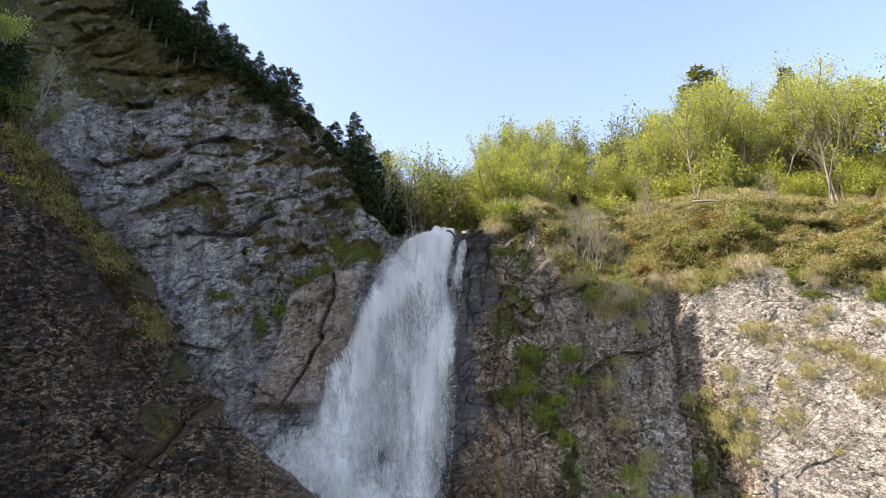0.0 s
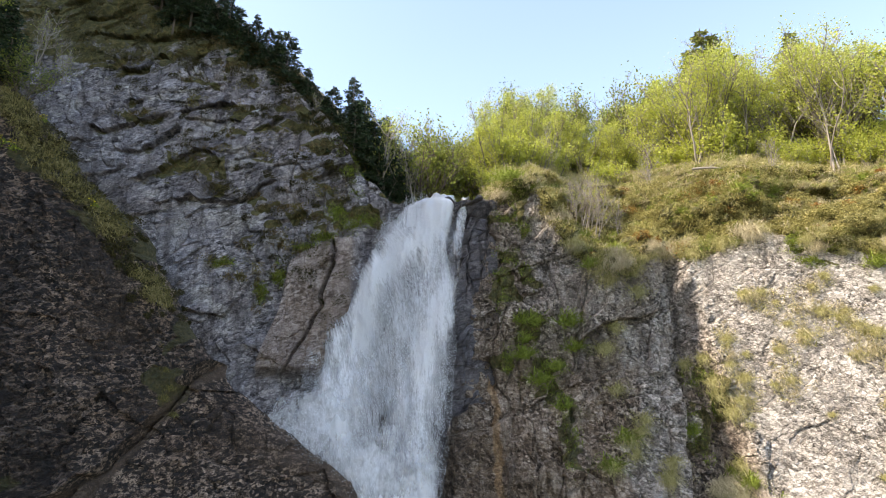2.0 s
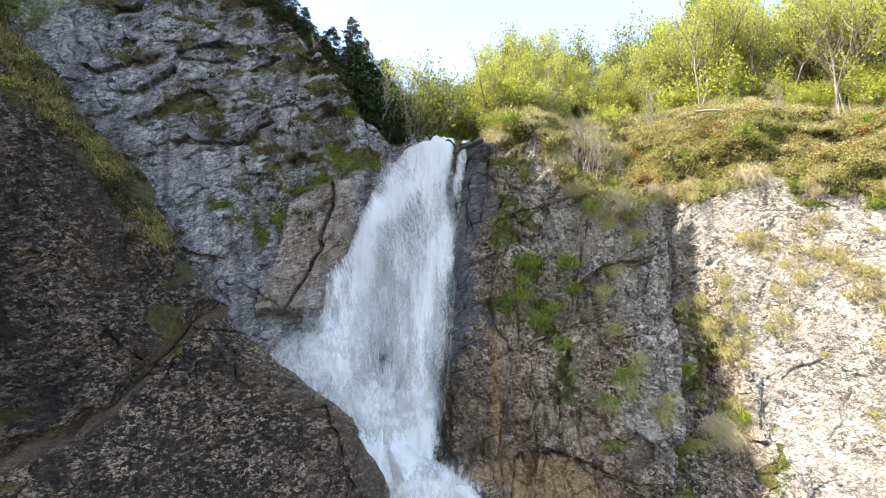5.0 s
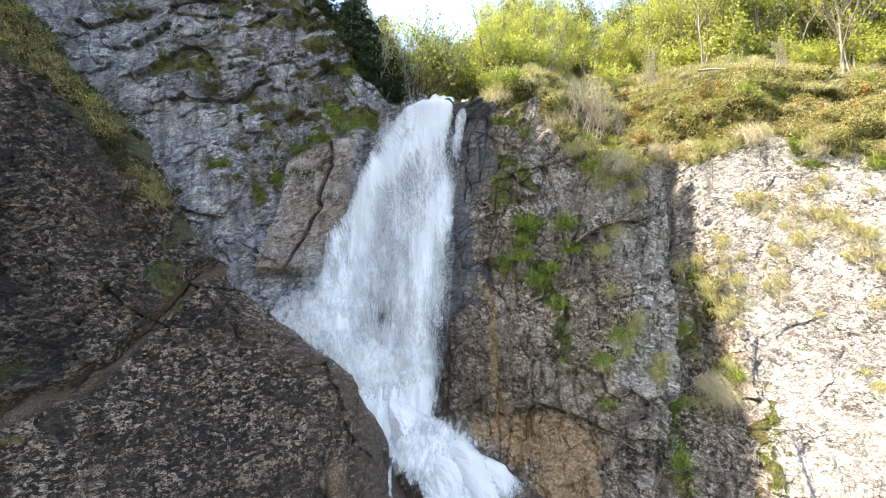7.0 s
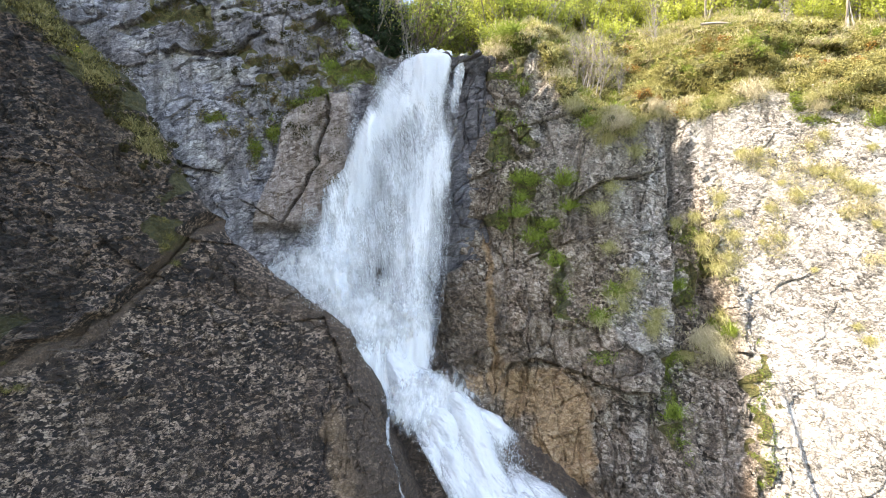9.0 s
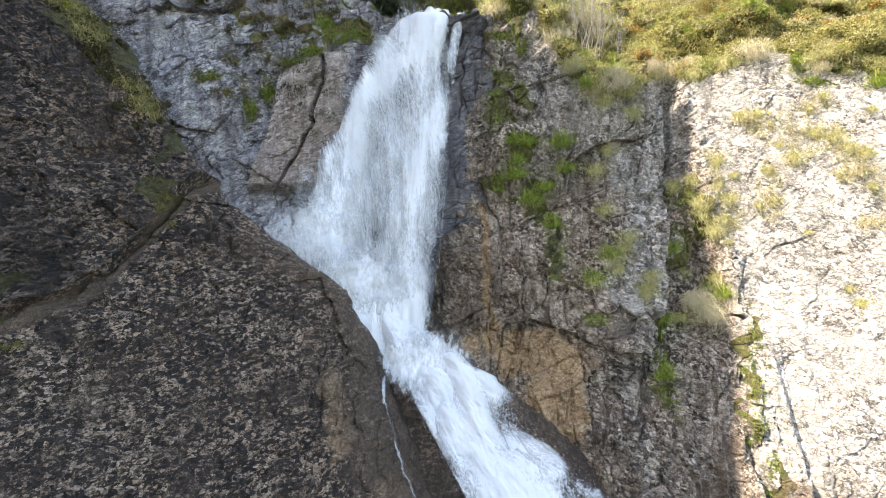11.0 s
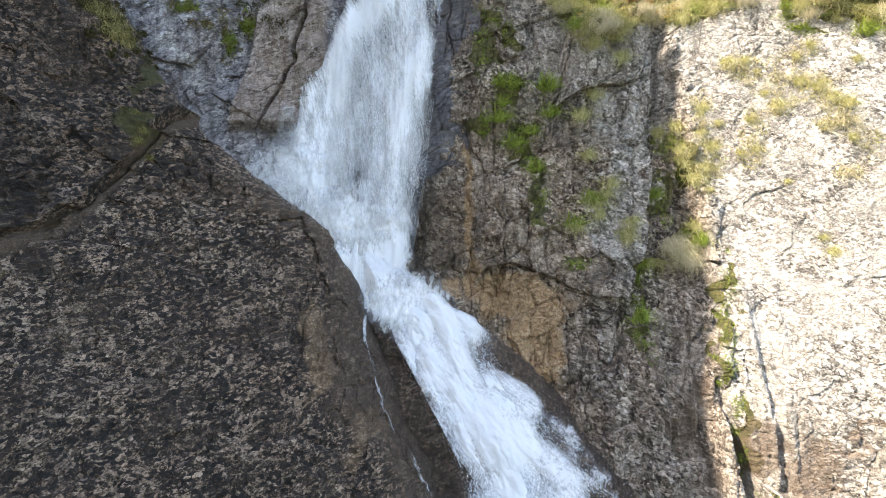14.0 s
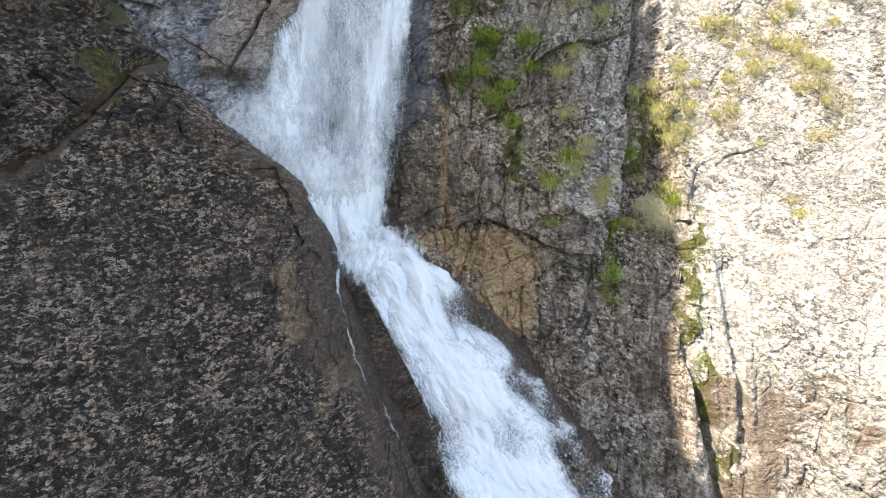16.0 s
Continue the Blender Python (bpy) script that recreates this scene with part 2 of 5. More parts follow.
def water_material(name, stretch=0.12, scale=3.0, speck=0.5, tint=(0.8, 0.83, 0.86)):
    """White falling water: a veil of strands and specks with clear gaps, drawn out along the flow by the attributes u and v."""
    m, t, p = nodes_of(name)
    b = Build(t)
    co = t.nodes.new("ShaderNodeCombineXYZ")
    b.link(b.attr("u"), co.inputs[0])
    b.link(b.math("MULTIPLY", b.attr("v"), stretch), co.inputs[1])
    n1 = b.noise(co.outputs[0], scale, 4, 0.55)
    n2 = b.noise(co.outputs[0], scale * 7, 5, 0.65)
    grain = b.noise(b.place(1, 1, 0.6), 26.0, 3, 0.75)
    f = b.math("ADD", b.math("MULTIPLY", b.math("SUBTRACT", n1, 0.5), 1.2), b.math("MULTIPLY", b.math("SUBTRACT", n2, 0.5), 1.4))
    f = b.math("ADD", f, b.math("MULTIPLY", b.math("SUBTRACT", grain, 0.5), 1.3 * speck))
    f = b.math("ADD", f, b.attr("thick"))
    alpha = b.ramp(f, (0.0, 0.0), (0.3, 0.5), (0.85, 0.97))
    b.link(b.ramp(f, (0.2, tuple(0.8 * c for c in tint)), (0.9, tint)), p.inputs["Base Color"])
    p.inputs["Roughness"].default_value = 0.5
    p.inputs["Specular IOR Level"].default_value = 0.25
    tr = t.nodes.new("ShaderNodeBsdfTranslucent")
    tr.inputs[0].default_value = (*tint, 1)
    mx = t.nodes.new("ShaderNodeMixShader")
    mx.inputs[0].default_value = 0.12
    b.link(p.outputs[0], mx.inputs[1])
    b.link(tr.outputs[0], mx.inputs[2])
    clear = t.nodes.new("ShaderNodeBsdfTransparent")
    out = t.nodes.new("ShaderNodeMixShader")
    b.link(alpha, out.inputs[0])
    b.link(clear.outputs[0], out.inputs[1])
    b.link(mx.outputs[0], out.inputs[2])
    bm = b.node("ShaderNodeBump", Strength=0.6, Distance=0.1)
    b.link(f, bm.inputs["Height"])
    b.link(bm.outputs[0], p.inputs["Normal"])
    b.link(out.outputs[0], t.nodes["Material Output"].inputs[0])
    return m


ROCK_LEFT = rock_material("purple_grey_conglomerate", (0.056, 0.052, 0.058), (0.268, 0.258, 0.275), (0.61, 0.59, 0.59), (6.0, 6.0, 11.0), 0.8, 0.65, -0.3)
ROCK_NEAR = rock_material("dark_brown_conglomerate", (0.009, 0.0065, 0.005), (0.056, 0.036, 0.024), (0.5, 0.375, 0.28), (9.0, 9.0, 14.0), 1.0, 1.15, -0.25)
ROCK_RIGHT = rock_material("brown_grey_conglomerate", (0.04, 0.03, 0.022), (0.285, 0.228, 0.18), (0.66, 0.59, 0.51), (8.0, 8.0, 12.0), 0.9, 0.85, 0.35)
GROUND = rock_material("gravel_and_scree", (0.08, 0.075, 0.065), (0.2, 0.19, 0.17), (0.36, 0.35, 0.32), (6.0, 6.0, 6.0), 0.6)
BARK = plain_material("brown_bark", (0.06, 0.045, 0.035), (0.17, 0.14, 0.11), 20)
GREY_BARK = plain_material("grey_bark", (0.09, 0.08, 0.065), (0.3, 0.27, 0.23), 16)
BIRCH = plain_material("pale_bark", (0.12, 0.1, 0.085), (0.36, 0.33, 0.29), 14)
LEAF = plain_material("fresh_green_leaf", (0.32, 0.38, 0.06), (0.55, 0.58, 0.15), 3, 0.55, 0.55)
LEAF_DULL = plain_material("olive_leaf", (0.1, 0.14, 0.025), (0.3, 0.34, 0.08), 3, 0.6, 0.5)
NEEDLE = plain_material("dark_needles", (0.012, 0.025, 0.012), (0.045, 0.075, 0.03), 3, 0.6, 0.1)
# lit copy of the needles: sunlight is put into the lighter olive colour
NEEDLE_LIT = plain_material("sunlit_needles", (0.06, 0.08, 0.015), (0.2, 0.21, 0.05), 3, 0.6, 0.25)
GRASS = plain_material("straw_green_grass", (0.2, 0.2, 0.05), (0.62, 0.57, 0.3), 1.2, 0.7, 0.35)
# darker copies of the grass and straw, with the shade put into the colour
SHADED_GRASS = plain_material("dull_shaded_grass", (0.035, 0.042, 0.012), (0.3, 0.26, 0.1), 1.2, 0.8, 0.2)
SHADE_STRAW = plain_material("shaded_straw_grass", (0.09, 0.085, 0.025), (0.42, 0.36, 0.16), 1.2, 0.8, 0.25)
BROWN_GRASS = plain_material("withered_brown_grass", (0.045, 0.034, 0.016), (0.24, 0.17, 0.08), 1.2, 0.8, 0.2)
YELLOW = plain_material("yellow_petal", (0.65, 0.5, 0.02), (0.85, 0.75, 0.05), 4, 0.6, 0.3)
RUST = plain_material("rusty_heath_leaf", (0.12, 0.05, 0.012), (0.4, 0.2, 0.05), 2.0, 0.7, 0.25)
GREEN_GRASS = plain_material("green_grass", (0.08, 0.12, 0.015), (0.3, 0.37, 0.07), 1.5, 0.7, 0.3)
STRAW = plain_material("dry_straw_grass", (0.24, 0.21, 0.11), (0.68, 0.6, 0.42), 1.5, 0.75, 0.3)
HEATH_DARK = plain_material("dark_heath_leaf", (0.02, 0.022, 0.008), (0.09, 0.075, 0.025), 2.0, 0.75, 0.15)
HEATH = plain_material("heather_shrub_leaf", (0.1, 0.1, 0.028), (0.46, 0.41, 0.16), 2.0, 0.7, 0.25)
FALL_WATER = water_material("falling_white_water", 0.2, 2.4, 0.75)
FOAM = water_material("foaming_stream", 0.45, 2.6, 1.2, (0.82, 0.85, 0.88))
MIST = water_material("drifting_mist", 0.5, 1.0, 0.15)

# ---- the relief of the rock: how far back each face lies at (x, z) ----
near_line = along([(0, 3.6), (3.1, 1.5), (5.3, 0.1), (7.1, -0.9), (8.3, -1.4), (9.8, -2.1), (10.8, -2.85), (11.5, -3.75), (12.4, -5.0), (13.1, -5.85), (13.8, -6.8),
                   (14.5, -7.3), (15, -7.6), (16, -8.3), (17.3, -8.95), (18.6, -9.85), (19.6, -10.8), (21.4, -12.4), (22.7, -13.5), (26, -16.5)])


def near_edge(z):
    return near_line(z) + 0.16 * fbm(z * 1.1, z * 0 + 2, z * 0, 4, 37)


back_crest = along([(-22, 40), (-16, 35.5), (-13.1, 33.0), (-11.5, 30.8), (-8.5, 28.2), (-6.5, 26.2), (-5.1, 24.6), (-4.1, 23.2), (-3.2, 21.2), (-2, 20.3), (0, 20.4), (1.6, 20.7)])
right_edge = along([(0, 0.5), (8, -0.2), (9.4, -0.12), (11.2, -0.1), (16.4, 0.68), (20.9, 1.45), (23, 1.5)])
right_crest = along([(1, 20.9), (1.8, 21.25), (2.6, 21.85), (3.6, 21.9), (8, 21.3), (11.3, 21.1), (14, 20.6), (22, 20.5)])
grass_line = along([(1, 20.6), (1.8, 20.9), (2.9, 20.6), (3.3, 20.9), (4.0, 19.2), (4.9, 17.9), (5.4, 17.5), (6.1, 17.4), (6.7, 17.9), (7.67, 18.2), (8.5, 17.8), (9.5, 18.45), (10.17, 18.75), (10.8, 18.4), (12, 17.9), (13, 17.4), (22, 17.2)])


def groove(x, at, width):
    return np.exp(-((x - at) / width) ** 2)


def rounded(d, w):
    """How far a surface falls back within w of its edge, like a quarter circle."""
    k = np.clip(1 - d / w, 0, 1)
    return w * (1 - np.sqrt(np.maximum(0, 1 - k * k)))


crease = along([(-16, 8.2), (-10.6, 10.2), (-9.7, 10.7), (-8.8, 11.3), (-8.27, 12.3), (-7.94, 13.0), (-7.4, 14.1), (-6.8, 14.6), (-5, 15)])


def near_rock(x, z):
    bluff = 16.0 + 0.65 * (x + 11.24) + 0.23 * (z - 16.4)
    slab = 17.2 + 0.45 * (x + 7) + 0.65 * (z - 11.3)
    # the bluff hangs over the slab along an uneven crease
    over = z - crease(x) - 0.25 * fbm(x * 1.1, z * 0.6, x * 0, 3, 12)
    bluff = np.minimum(bluff, slab - 0.55 * np.exp(-np.maximum(over, 0) / 0.7))
    y = slab + (bluff - slab) * step(-0.06, 0.1, over)
    y = y + 0.25 * groove(over, -0.12, 0.12)
    d = near_edge(z) - x
    return y + rounded(d, np.where(z > 13.5, 0.9, 1.3))


slab_left = along([(14.2, -6.5), (14.7, -6.4), (16.3, -5.8), (18.0, -5.5), (18.4, -5.0), (18.9, -4.0)])
slab_crack = along([(14, -5.6), (15.6, -4.6), (16.2, -4.32), (17.0, -4.15), (17.9, -3.9), (19, -3.97)])


def tan_slab(x, z):
    """1 on the smooth slab beside the fall."""
    return step(0.0, 0.12, x - slab_left(z)) * (1 - step(-3.3, -2.9, x)) * step(14.0, 14.4, z) * (1 - step(18.8, 18.95, z))


def ledges(x, z):
    """Where a point lies between one slanting ledge of the back cliff and the next, from 0 to 1."""
    s = (z - 0.24 * x + 0.9 * fbm(x * 0.4, z * 0.4, x * 0, 4, 21)) / 1.6
    return s - np.floor(s)


def broken(x, z):
    return step(-0.15, 0.35, fbm(x * 0.55, z * 0.8, x * 0, 3, 29)) * step(18.5, 21, z)


def back_rock(x, z):
    y = 20.8 + 0.25 * np.maximum(0, z - 22)
    slab = tan_slab(x, z)
    y = y - 0.3 * slab + 0.4 * groove(x, slab_crack(z) + 0.08 * fbm(z * 2.5, z * 0, z * 0, 3, 33), 0.06) * slab
    y = y - 0.16 * step(0.0, 0.05, x - slab_crack(z)) * slab
    # slanting ledges: each layer hangs a little over the one below
    f = ledges(x, z)
    y = y + (0.3 * step(0.5, 1.0, f) - 0.26 * (1 - step(0.0, 0.05, f)) + 0.08 * (1 - f)) * broken(x, z)
    return y + 0.5 * step(-3.2, -1.5, x) * (1 - step(19.5, 20.5, z))


ridge = along([(0, 8.7), (5, 8.9), (8, 9.05), (9.8, 9.1), (10.8, 9.05), (11.8, 9.0), (14, 8.5), (16.6, 8.06), (18.5, 7.6), (23, 7.4)])
main_crack = along([(5.2, 5.8), (6.4, 6.1), (7.5, 6.5), (9.0, 6.85), (10.35, 7.2), (11.5, 7.45), (12.8, 7.62), (15.7, 7.65), (17.5, 7.66), (18.5, 7.6)])
gully_edge = along([(6, 8.9), (7.9, 9.2), (9.4, 9.3), (11.4, 8.85), (12.8, 8.55), (14.8, 8.1), (16, 7.9)])
low_slot = along([(2.0, 10.1), (2.6, 9.95), (3.5, 9.75), (4.8, 9.45), (6.2, 9.1), (7.9, 9.1), (9, 9.1)])


ledge_line = along([(2.0, 9.9), (2.3, 9.8), (3.2, 9.9), (4.3, 9.6), (5.33, 9.08), (6.4, 9.0), (8, 8.9)])


def right_rock(x, z):
    shade_side, sun_side = 20.95 - 0.155 * (x - 0.5), 19.4 - 0.42 * (x - 8.2)
    y = shade_side + (sun_side - shade_side) * step(-0.15, 0.12, x - ridge(z) + 0.12 * fbm(x * 0, z * 1.2, x * 0, 3, 18))
    lean = 0.17 - 0.05 * step(8, 9.5, x)
    y = y - lean * np.maximum(0, 13.5 - z) - 0.1 * np.maximum(0, 6 - z) + 0.06 * np.maximum(0, z - 13.5)
    # the foot of the wall leans forward, in upright ribs
    y = y - 0.25 * np.clip(11 - z, 0, 5) * step(4, 7, x)
    y = y - 0.42 * fbm(x * 1.7 + 0.12 * z, z * 0.13, x * 0, 3, 57) * (1 - step(8.5, 10.5, z)) * step(5.8, 6.8, x) * (1 - step(10.0, 11.5, x))
    # a grassy gully runs down beside the deep crack, with a thin rib in it
    inside = step(-0.1, 0.1, x - main_crack(z)) * (1 - step(-0.12, 0.12, x - gully_edge(z))) * step(6, 8, z) * (1 - step(15.5, 16.5, z))
    y = y + 0.3 * inside - 0.22 * inside * groove(x, main_crack(z) + 0.55, 0.2) * step(10, 11, z)
    y = y + 0.38 * groove(x, main_crack(z), 0.09) * step(5.5, 7.0, z) * (1 - step(17.2, 18.2, z))
    y = y + 0.7 * groove(x, low_slot(z), 0.16) * (1 - step(6.6, 7.6, z))
    # the tan block lies back under a bedding ledge, and a grey block hangs over beside the crack
    ledge = ledge_line(x) + 0.06 * fbm(x * 3, x * 0, x * 0, 3, 52)
    y = y - 0.34 * step(0.0, 0.07, z - ledge) * step(2.1, 2.6, x) * (1 - step(-0.15, 0.0, x - main_crack(z))) * (1 - step(1.2, 3.4, z - ledge))
    y = y - 0.2 * step(0.0, 0.05, z - 8.95) * step(-1.3, -1.1, x - main_crack(z)) * (1 - step(-0.2, -0.02, x - main_crack(z))) * (1 - step(10.4, 11.2, z))
    y = y + 0.12 * groove(x, 4.93, 0.05) * (1 - step(-0.3, 0.0, z - ledge))
    y = y - 0.12 * step(4.9, 4.96, x) * (1 - step(-0.05, 0.0, z - ledge)) * (1 - step(6.2, 6.6, x))
    # upright joints in the brown wall
    y = y + 0.16 * groove(x, 1.62 + 0.05 * (13 - z) + 0.1 * fbm(z * 0.8, z * 0, z * 0, 3, 53), 0.07) * step(9, 9.6, z) * (1 - step(14, 15, z))
    y = y + 0.12 * groove(x, 2.15 + 0.1 * fbm(z * 0.8, z * 0, z * 0, 3, 54), 0.06) * step(9.8, 10.4, z) * (1 - step(14, 15, z))
    # the bulging brow of turf
    brow = step(-0.2, 0.5, z - grass_line(x))
    y = y - brow * (0.25 + 0.65 * fbm(x * 0.7, z * 0.9, x * 0, 4, 8)) + 0.55 * np.maximum(0, z - grass_line(x) - 0.3) * step(1.4, 3.0, x)
    for hx, hz, rx, rz in ((9.35, 20.35, 0.45, 0.25), (10.55, 18.85, 0.4, 0.16), (4.8, 20.3, 0.4, 0.2)):
        y = y + 0.7 * np.exp(-(((x - hx) / rx) ** 2 + ((z - hz) / rz) ** 2))
    return y + rounded(x - right_edge(z), 0.6)


bed_edge = along([(0, 8.6), (2.7, 6.9), (3.6, 6.3), (5.2, 4.9), (6.9, 3.2), (8.3, 1.4), (10.1, 0.0), (11, -0.5)])


def stream_bed(x, z):
    y = 20.3 + 0.143 * (x + 1) + 0.739 * (z - 10)
    return y + 1.5 * np.maximum(0, x - bed_edge(z) + 0.2) + 0.8 * np.maximum(0, near_edge(z) + 0.5 - x)


# ---- where moss, stains and other coloured patches lie on the faces: x, z, half width, half height ----
MOSS_BACK = [(-9.6, 21.75, 0.75, 0.3), (-8.6, 21.55, 0.6, 0.25), (-8.3, 20.8, 0.4, 0.2), (-7.05, 20.6, 0.3, 0.15), (-4.4, 20.8, 0.4, 0.25), (-5.1, 21.3, 0.3, 0.2), (-3.8, 20.4, 0.5, 0.3), (-1.3, 20.5, 1.1, 0.25),
             (-5.1, 18.5, 0.45, 0.18), (-4.35, 18.95, 0.5, 0.2), (-3.5, 19.5, 0.7, 0.32), (-2.7, 19.6, 0.55, 0.28), (-5.75, 18.65, 0.25, 0.22), (-6.05, 19.2, 0.4, 0.25), (-4.6, 19.7, 0.5, 0.22), (-6.7, 20.1, 0.4, 0.2),
             (-5.5, 20.0, 0.5, 0.22), (-7.9, 18.0, 0.5, 0.14), (-7.2, 17.45, 0.35, 0.12), (-7.1, 18.6, 0.25, 0.12), (-6.45, 16.7, 0.16, 0.7), (-5.85, 17.6, 0.2, 0.35), (-6.6, 17.6, 0.1, 0.6),
             (-9.6, 22.15, 0.9, 0.14), (-8.7, 22.5, 0.6, 0.14), (-8.2, 23.2, 0.5, 0.3), (-12.0, 24.2, 0.7, 0.15), (-8.0, 24.3, 0.4, 0.35), (-6.6, 23.2, 0.7, 0.22), (-5.4, 23.5, 0.8, 0.3), (-6.0, 24.4, 0.5, 0.35), (-8.7, 26.6, 0.6, 0.2),
             (-7.8, 25.6, 0.4, 0.2), (-9.85, 24.8, 0.3, 0.3), (-5.0, 22.6, 0.6, 0.35), (-10.8, 27.3, 1.2, 0.45), (-12.8, 28.4, 1.3, 0.5), (-13.7, 26.8, 1.2, 0.3), (-15.0, 27.4, 1.0, 0.4), (-12.3, 29.7, 1.0, 0.4), (-9.6, 27.6, 0.6, 0.3),
             (-14.0, 30.0, 1.0, 0.4), (-16.5, 29.5, 1.5, 0.8), (-7.0, 22.2, 0.5, 0.12), (-9.9, 25.9, 0.9, 0.18)]
LIP_MOSS = [(-3.4, 19.5, 0.6, 0.25), (-2.8, 19.6, 0.45, 0.2), (-4.3, 18.98, 0.4, 0.13), (-5.0, 18.55, 0.35, 0.12), (-3.9, 19.9, 0.3, 0.2), (-5.8, 17.5, 0.15, 0.25), (-6.45, 16.9, 0.1, 0.4), (-7.8, 18.0, 0.35, 0.08)]
PALE_BACK = [(-14.9, 31.1, 1.0, 0.3), (-15.7, 27.1, 0.9, 0.3), (-10.8, 28.2, 0.6, 0.25), (-7.6, 26.2, 0.8, 0.2), (-11.1, 24.95, 0.8, 0.3), (-9.0, 24.0, 0.7, 0.3), (-12.8, 25.2, 0.9, 0.3), (-14.8, 24.8, 0.7, 0.4), (-7.6, 24.4, 0.6, 0.3),
             (-10.9, 21.0, 0.6, 0.3), (-7.5, 22.2, 0.7, 0.4), (-9.0, 20.0, 0.9, 0.5), (-7.4, 19.4, 0.7, 0.5), (-8.2, 16.3, 0.4, 0.3)]
MOSS_RIGHT = [(2.1, 20.9, 0.4, 0.5), (2.6, 20.4, 0.14, 1.0), (2.85, 19.4, 0.2, 0.4), (2.1, 19.7, 0.35, 0.35), (2.3, 18.4, 0.5, 0.35), (3.05, 17.7, 0.35, 0.45), (2.1, 17.2, 0.4, 0.8), (2.75, 15.6, 0.36, 0.7), (3.05, 15.9, 0.25, 0.3),
              (3.55, 14.4, 0.3, 0.4), (3.2, 13.9, 0.25, 0.3), (3.7, 13.4, 0.25, 0.6), (4.0, 12.0, 0.25, 1.0), (2.1, 14.6, 0.2, 0.5), (7.95, 14.0, 0.3, 0.5), (8.4, 13.1, 0.22, 0.7), (7.85, 12.4, 0.15, 0.9), (7.1, 9.8, 0.22, 0.5), (7.1, 8.7, 0.25, 0.6),
              (7.15, 7.6, 0.18, 0.6), (9.5, 9.6, 0.22, 0.7), (9.3, 8.4, 0.16, 0.6), (9.1, 7.2, 0.16, 0.8), (9.45, 6.0, 0.1, 0.6), (9.58, 4.7, 0.12, 0.8), (9.85, 3.3, 0.14, 0.7), (8.4, 10.4, 0.5, 0.3), (5.2, 10.0, 0.5, 0.12), (11.05, 17.85, 0.35, 0.09), (11.3, 17.45, 0.3, 0.08), (11.75, 17.3, 0.3, 0.07),
              (12.1, 17.8, 0.22, 0.14), (9.6, 18.3, 0.25, 0.15)]
OCHRE_RIGHT = [(3.3, 9.0, 1.0, 0.85), (4.2, 8.6, 0.75, 0.9), (3.7, 7.6, 1.0, 0.9), (4.5, 7.6, 0.45, 0.9), (4.0, 6.6, 0.7, 0.5), (1.5, 13.5, 0.13, 0.8), (1.58, 12.3, 0.16, 1.0), (1.65, 10.9, 0.18, 1.1), (1.85, 9.4, 0.24, 0.7), (2.4, 8.9, 0.4, 0.8), (1.1, 9.0, 0.5, 0.3)]
PALE_RIGHT = [(6.8, 14.5, 0.67, 1.14), (7.0, 13.3, 0.67, 1.14), (6.15, 11.4, 0.56, 1.3), (6.7, 11.1, 0.73, 1.5), (7.1, 12.3, 0.57, 0.94), (5.85, 15.1, 0.57, 0.47), (7.0, 16.3, 0.4, 1.2)]
DARK_RIGHT = [(4.75, 15.2, 0.42, 1.2), (4.85, 13.9, 0.42, 0.9), (4.07, 12.4, 0.3, 0.83), (0.4, 13.1, 0.6, 2.6), (0.5, 10.2, 0.7, 1.4), (2.13, 10.8, 0.2, 0.9), (5.8, 8.2, 0.8, 0.7), (5.6, 6.6, 0.9, 0.8), (6.0, 9.6, 0.9, 0.35)]
# bands of straw grass on the sunlit wall
STRAW_RIGHT = [(9.7, 16.3, 0.62, 0.27), (10.3, 16.1, 0.57, 0.43), (10.75, 15.7, 0.43, 0.28), (11.3, 16.0, 0.43, 0.28), (11.7, 15.8, 0.36, 0.28), (11.9, 15.5, 0.44, 0.28), (12.2, 15.1, 0.5, 0.28), (12.3, 14.7, 0.36, 0.22),
               (12.5, 14.5, 0.36, 0.22), (13.05, 13.9, 0.44, 0.44), (11.2, 16.6, 0.49, 0.22), (8.8, 15.2, 0.2, 0.27), (8.8, 14.7, 0.27, 0.35), (8.85, 14.2, 0.3, 0.43), (9.05, 13.5, 0.35, 0.43), (9.15, 13.1, 0.4, 0.27),
               (10.2, 14.6, 0.27, 0.35), (10.3, 14.1, 0.43, 0.35), (10.3, 13.45, 0.35, 0.43), (10.8, 14.95, 0.35, 0.18), (11.0, 15.2, 0.43, 0.14), (12.0, 14.5, 0.28, 0.18), (12.6, 13.1, 0.28, 0.18), (9.85, 16.45, 0.57, 0.18)]
# dark brown patches low on the right wall
BROWN_RIGHT = [(10.9, 5.0, 0.65, 0.9), (10.7, 3.5, 0.6, 0.9), (11.9, 5.75, 0.7, 0.15), (12.8, 5.4, 0.3, 0.3), (13.2, 4.7, 0.4, 0.2), (9.5, 5.0, 0.5, 0.9), (10.2, 2.6, 0.9, 0.5), (8.2, 6.0, 0.3, 1.6)]


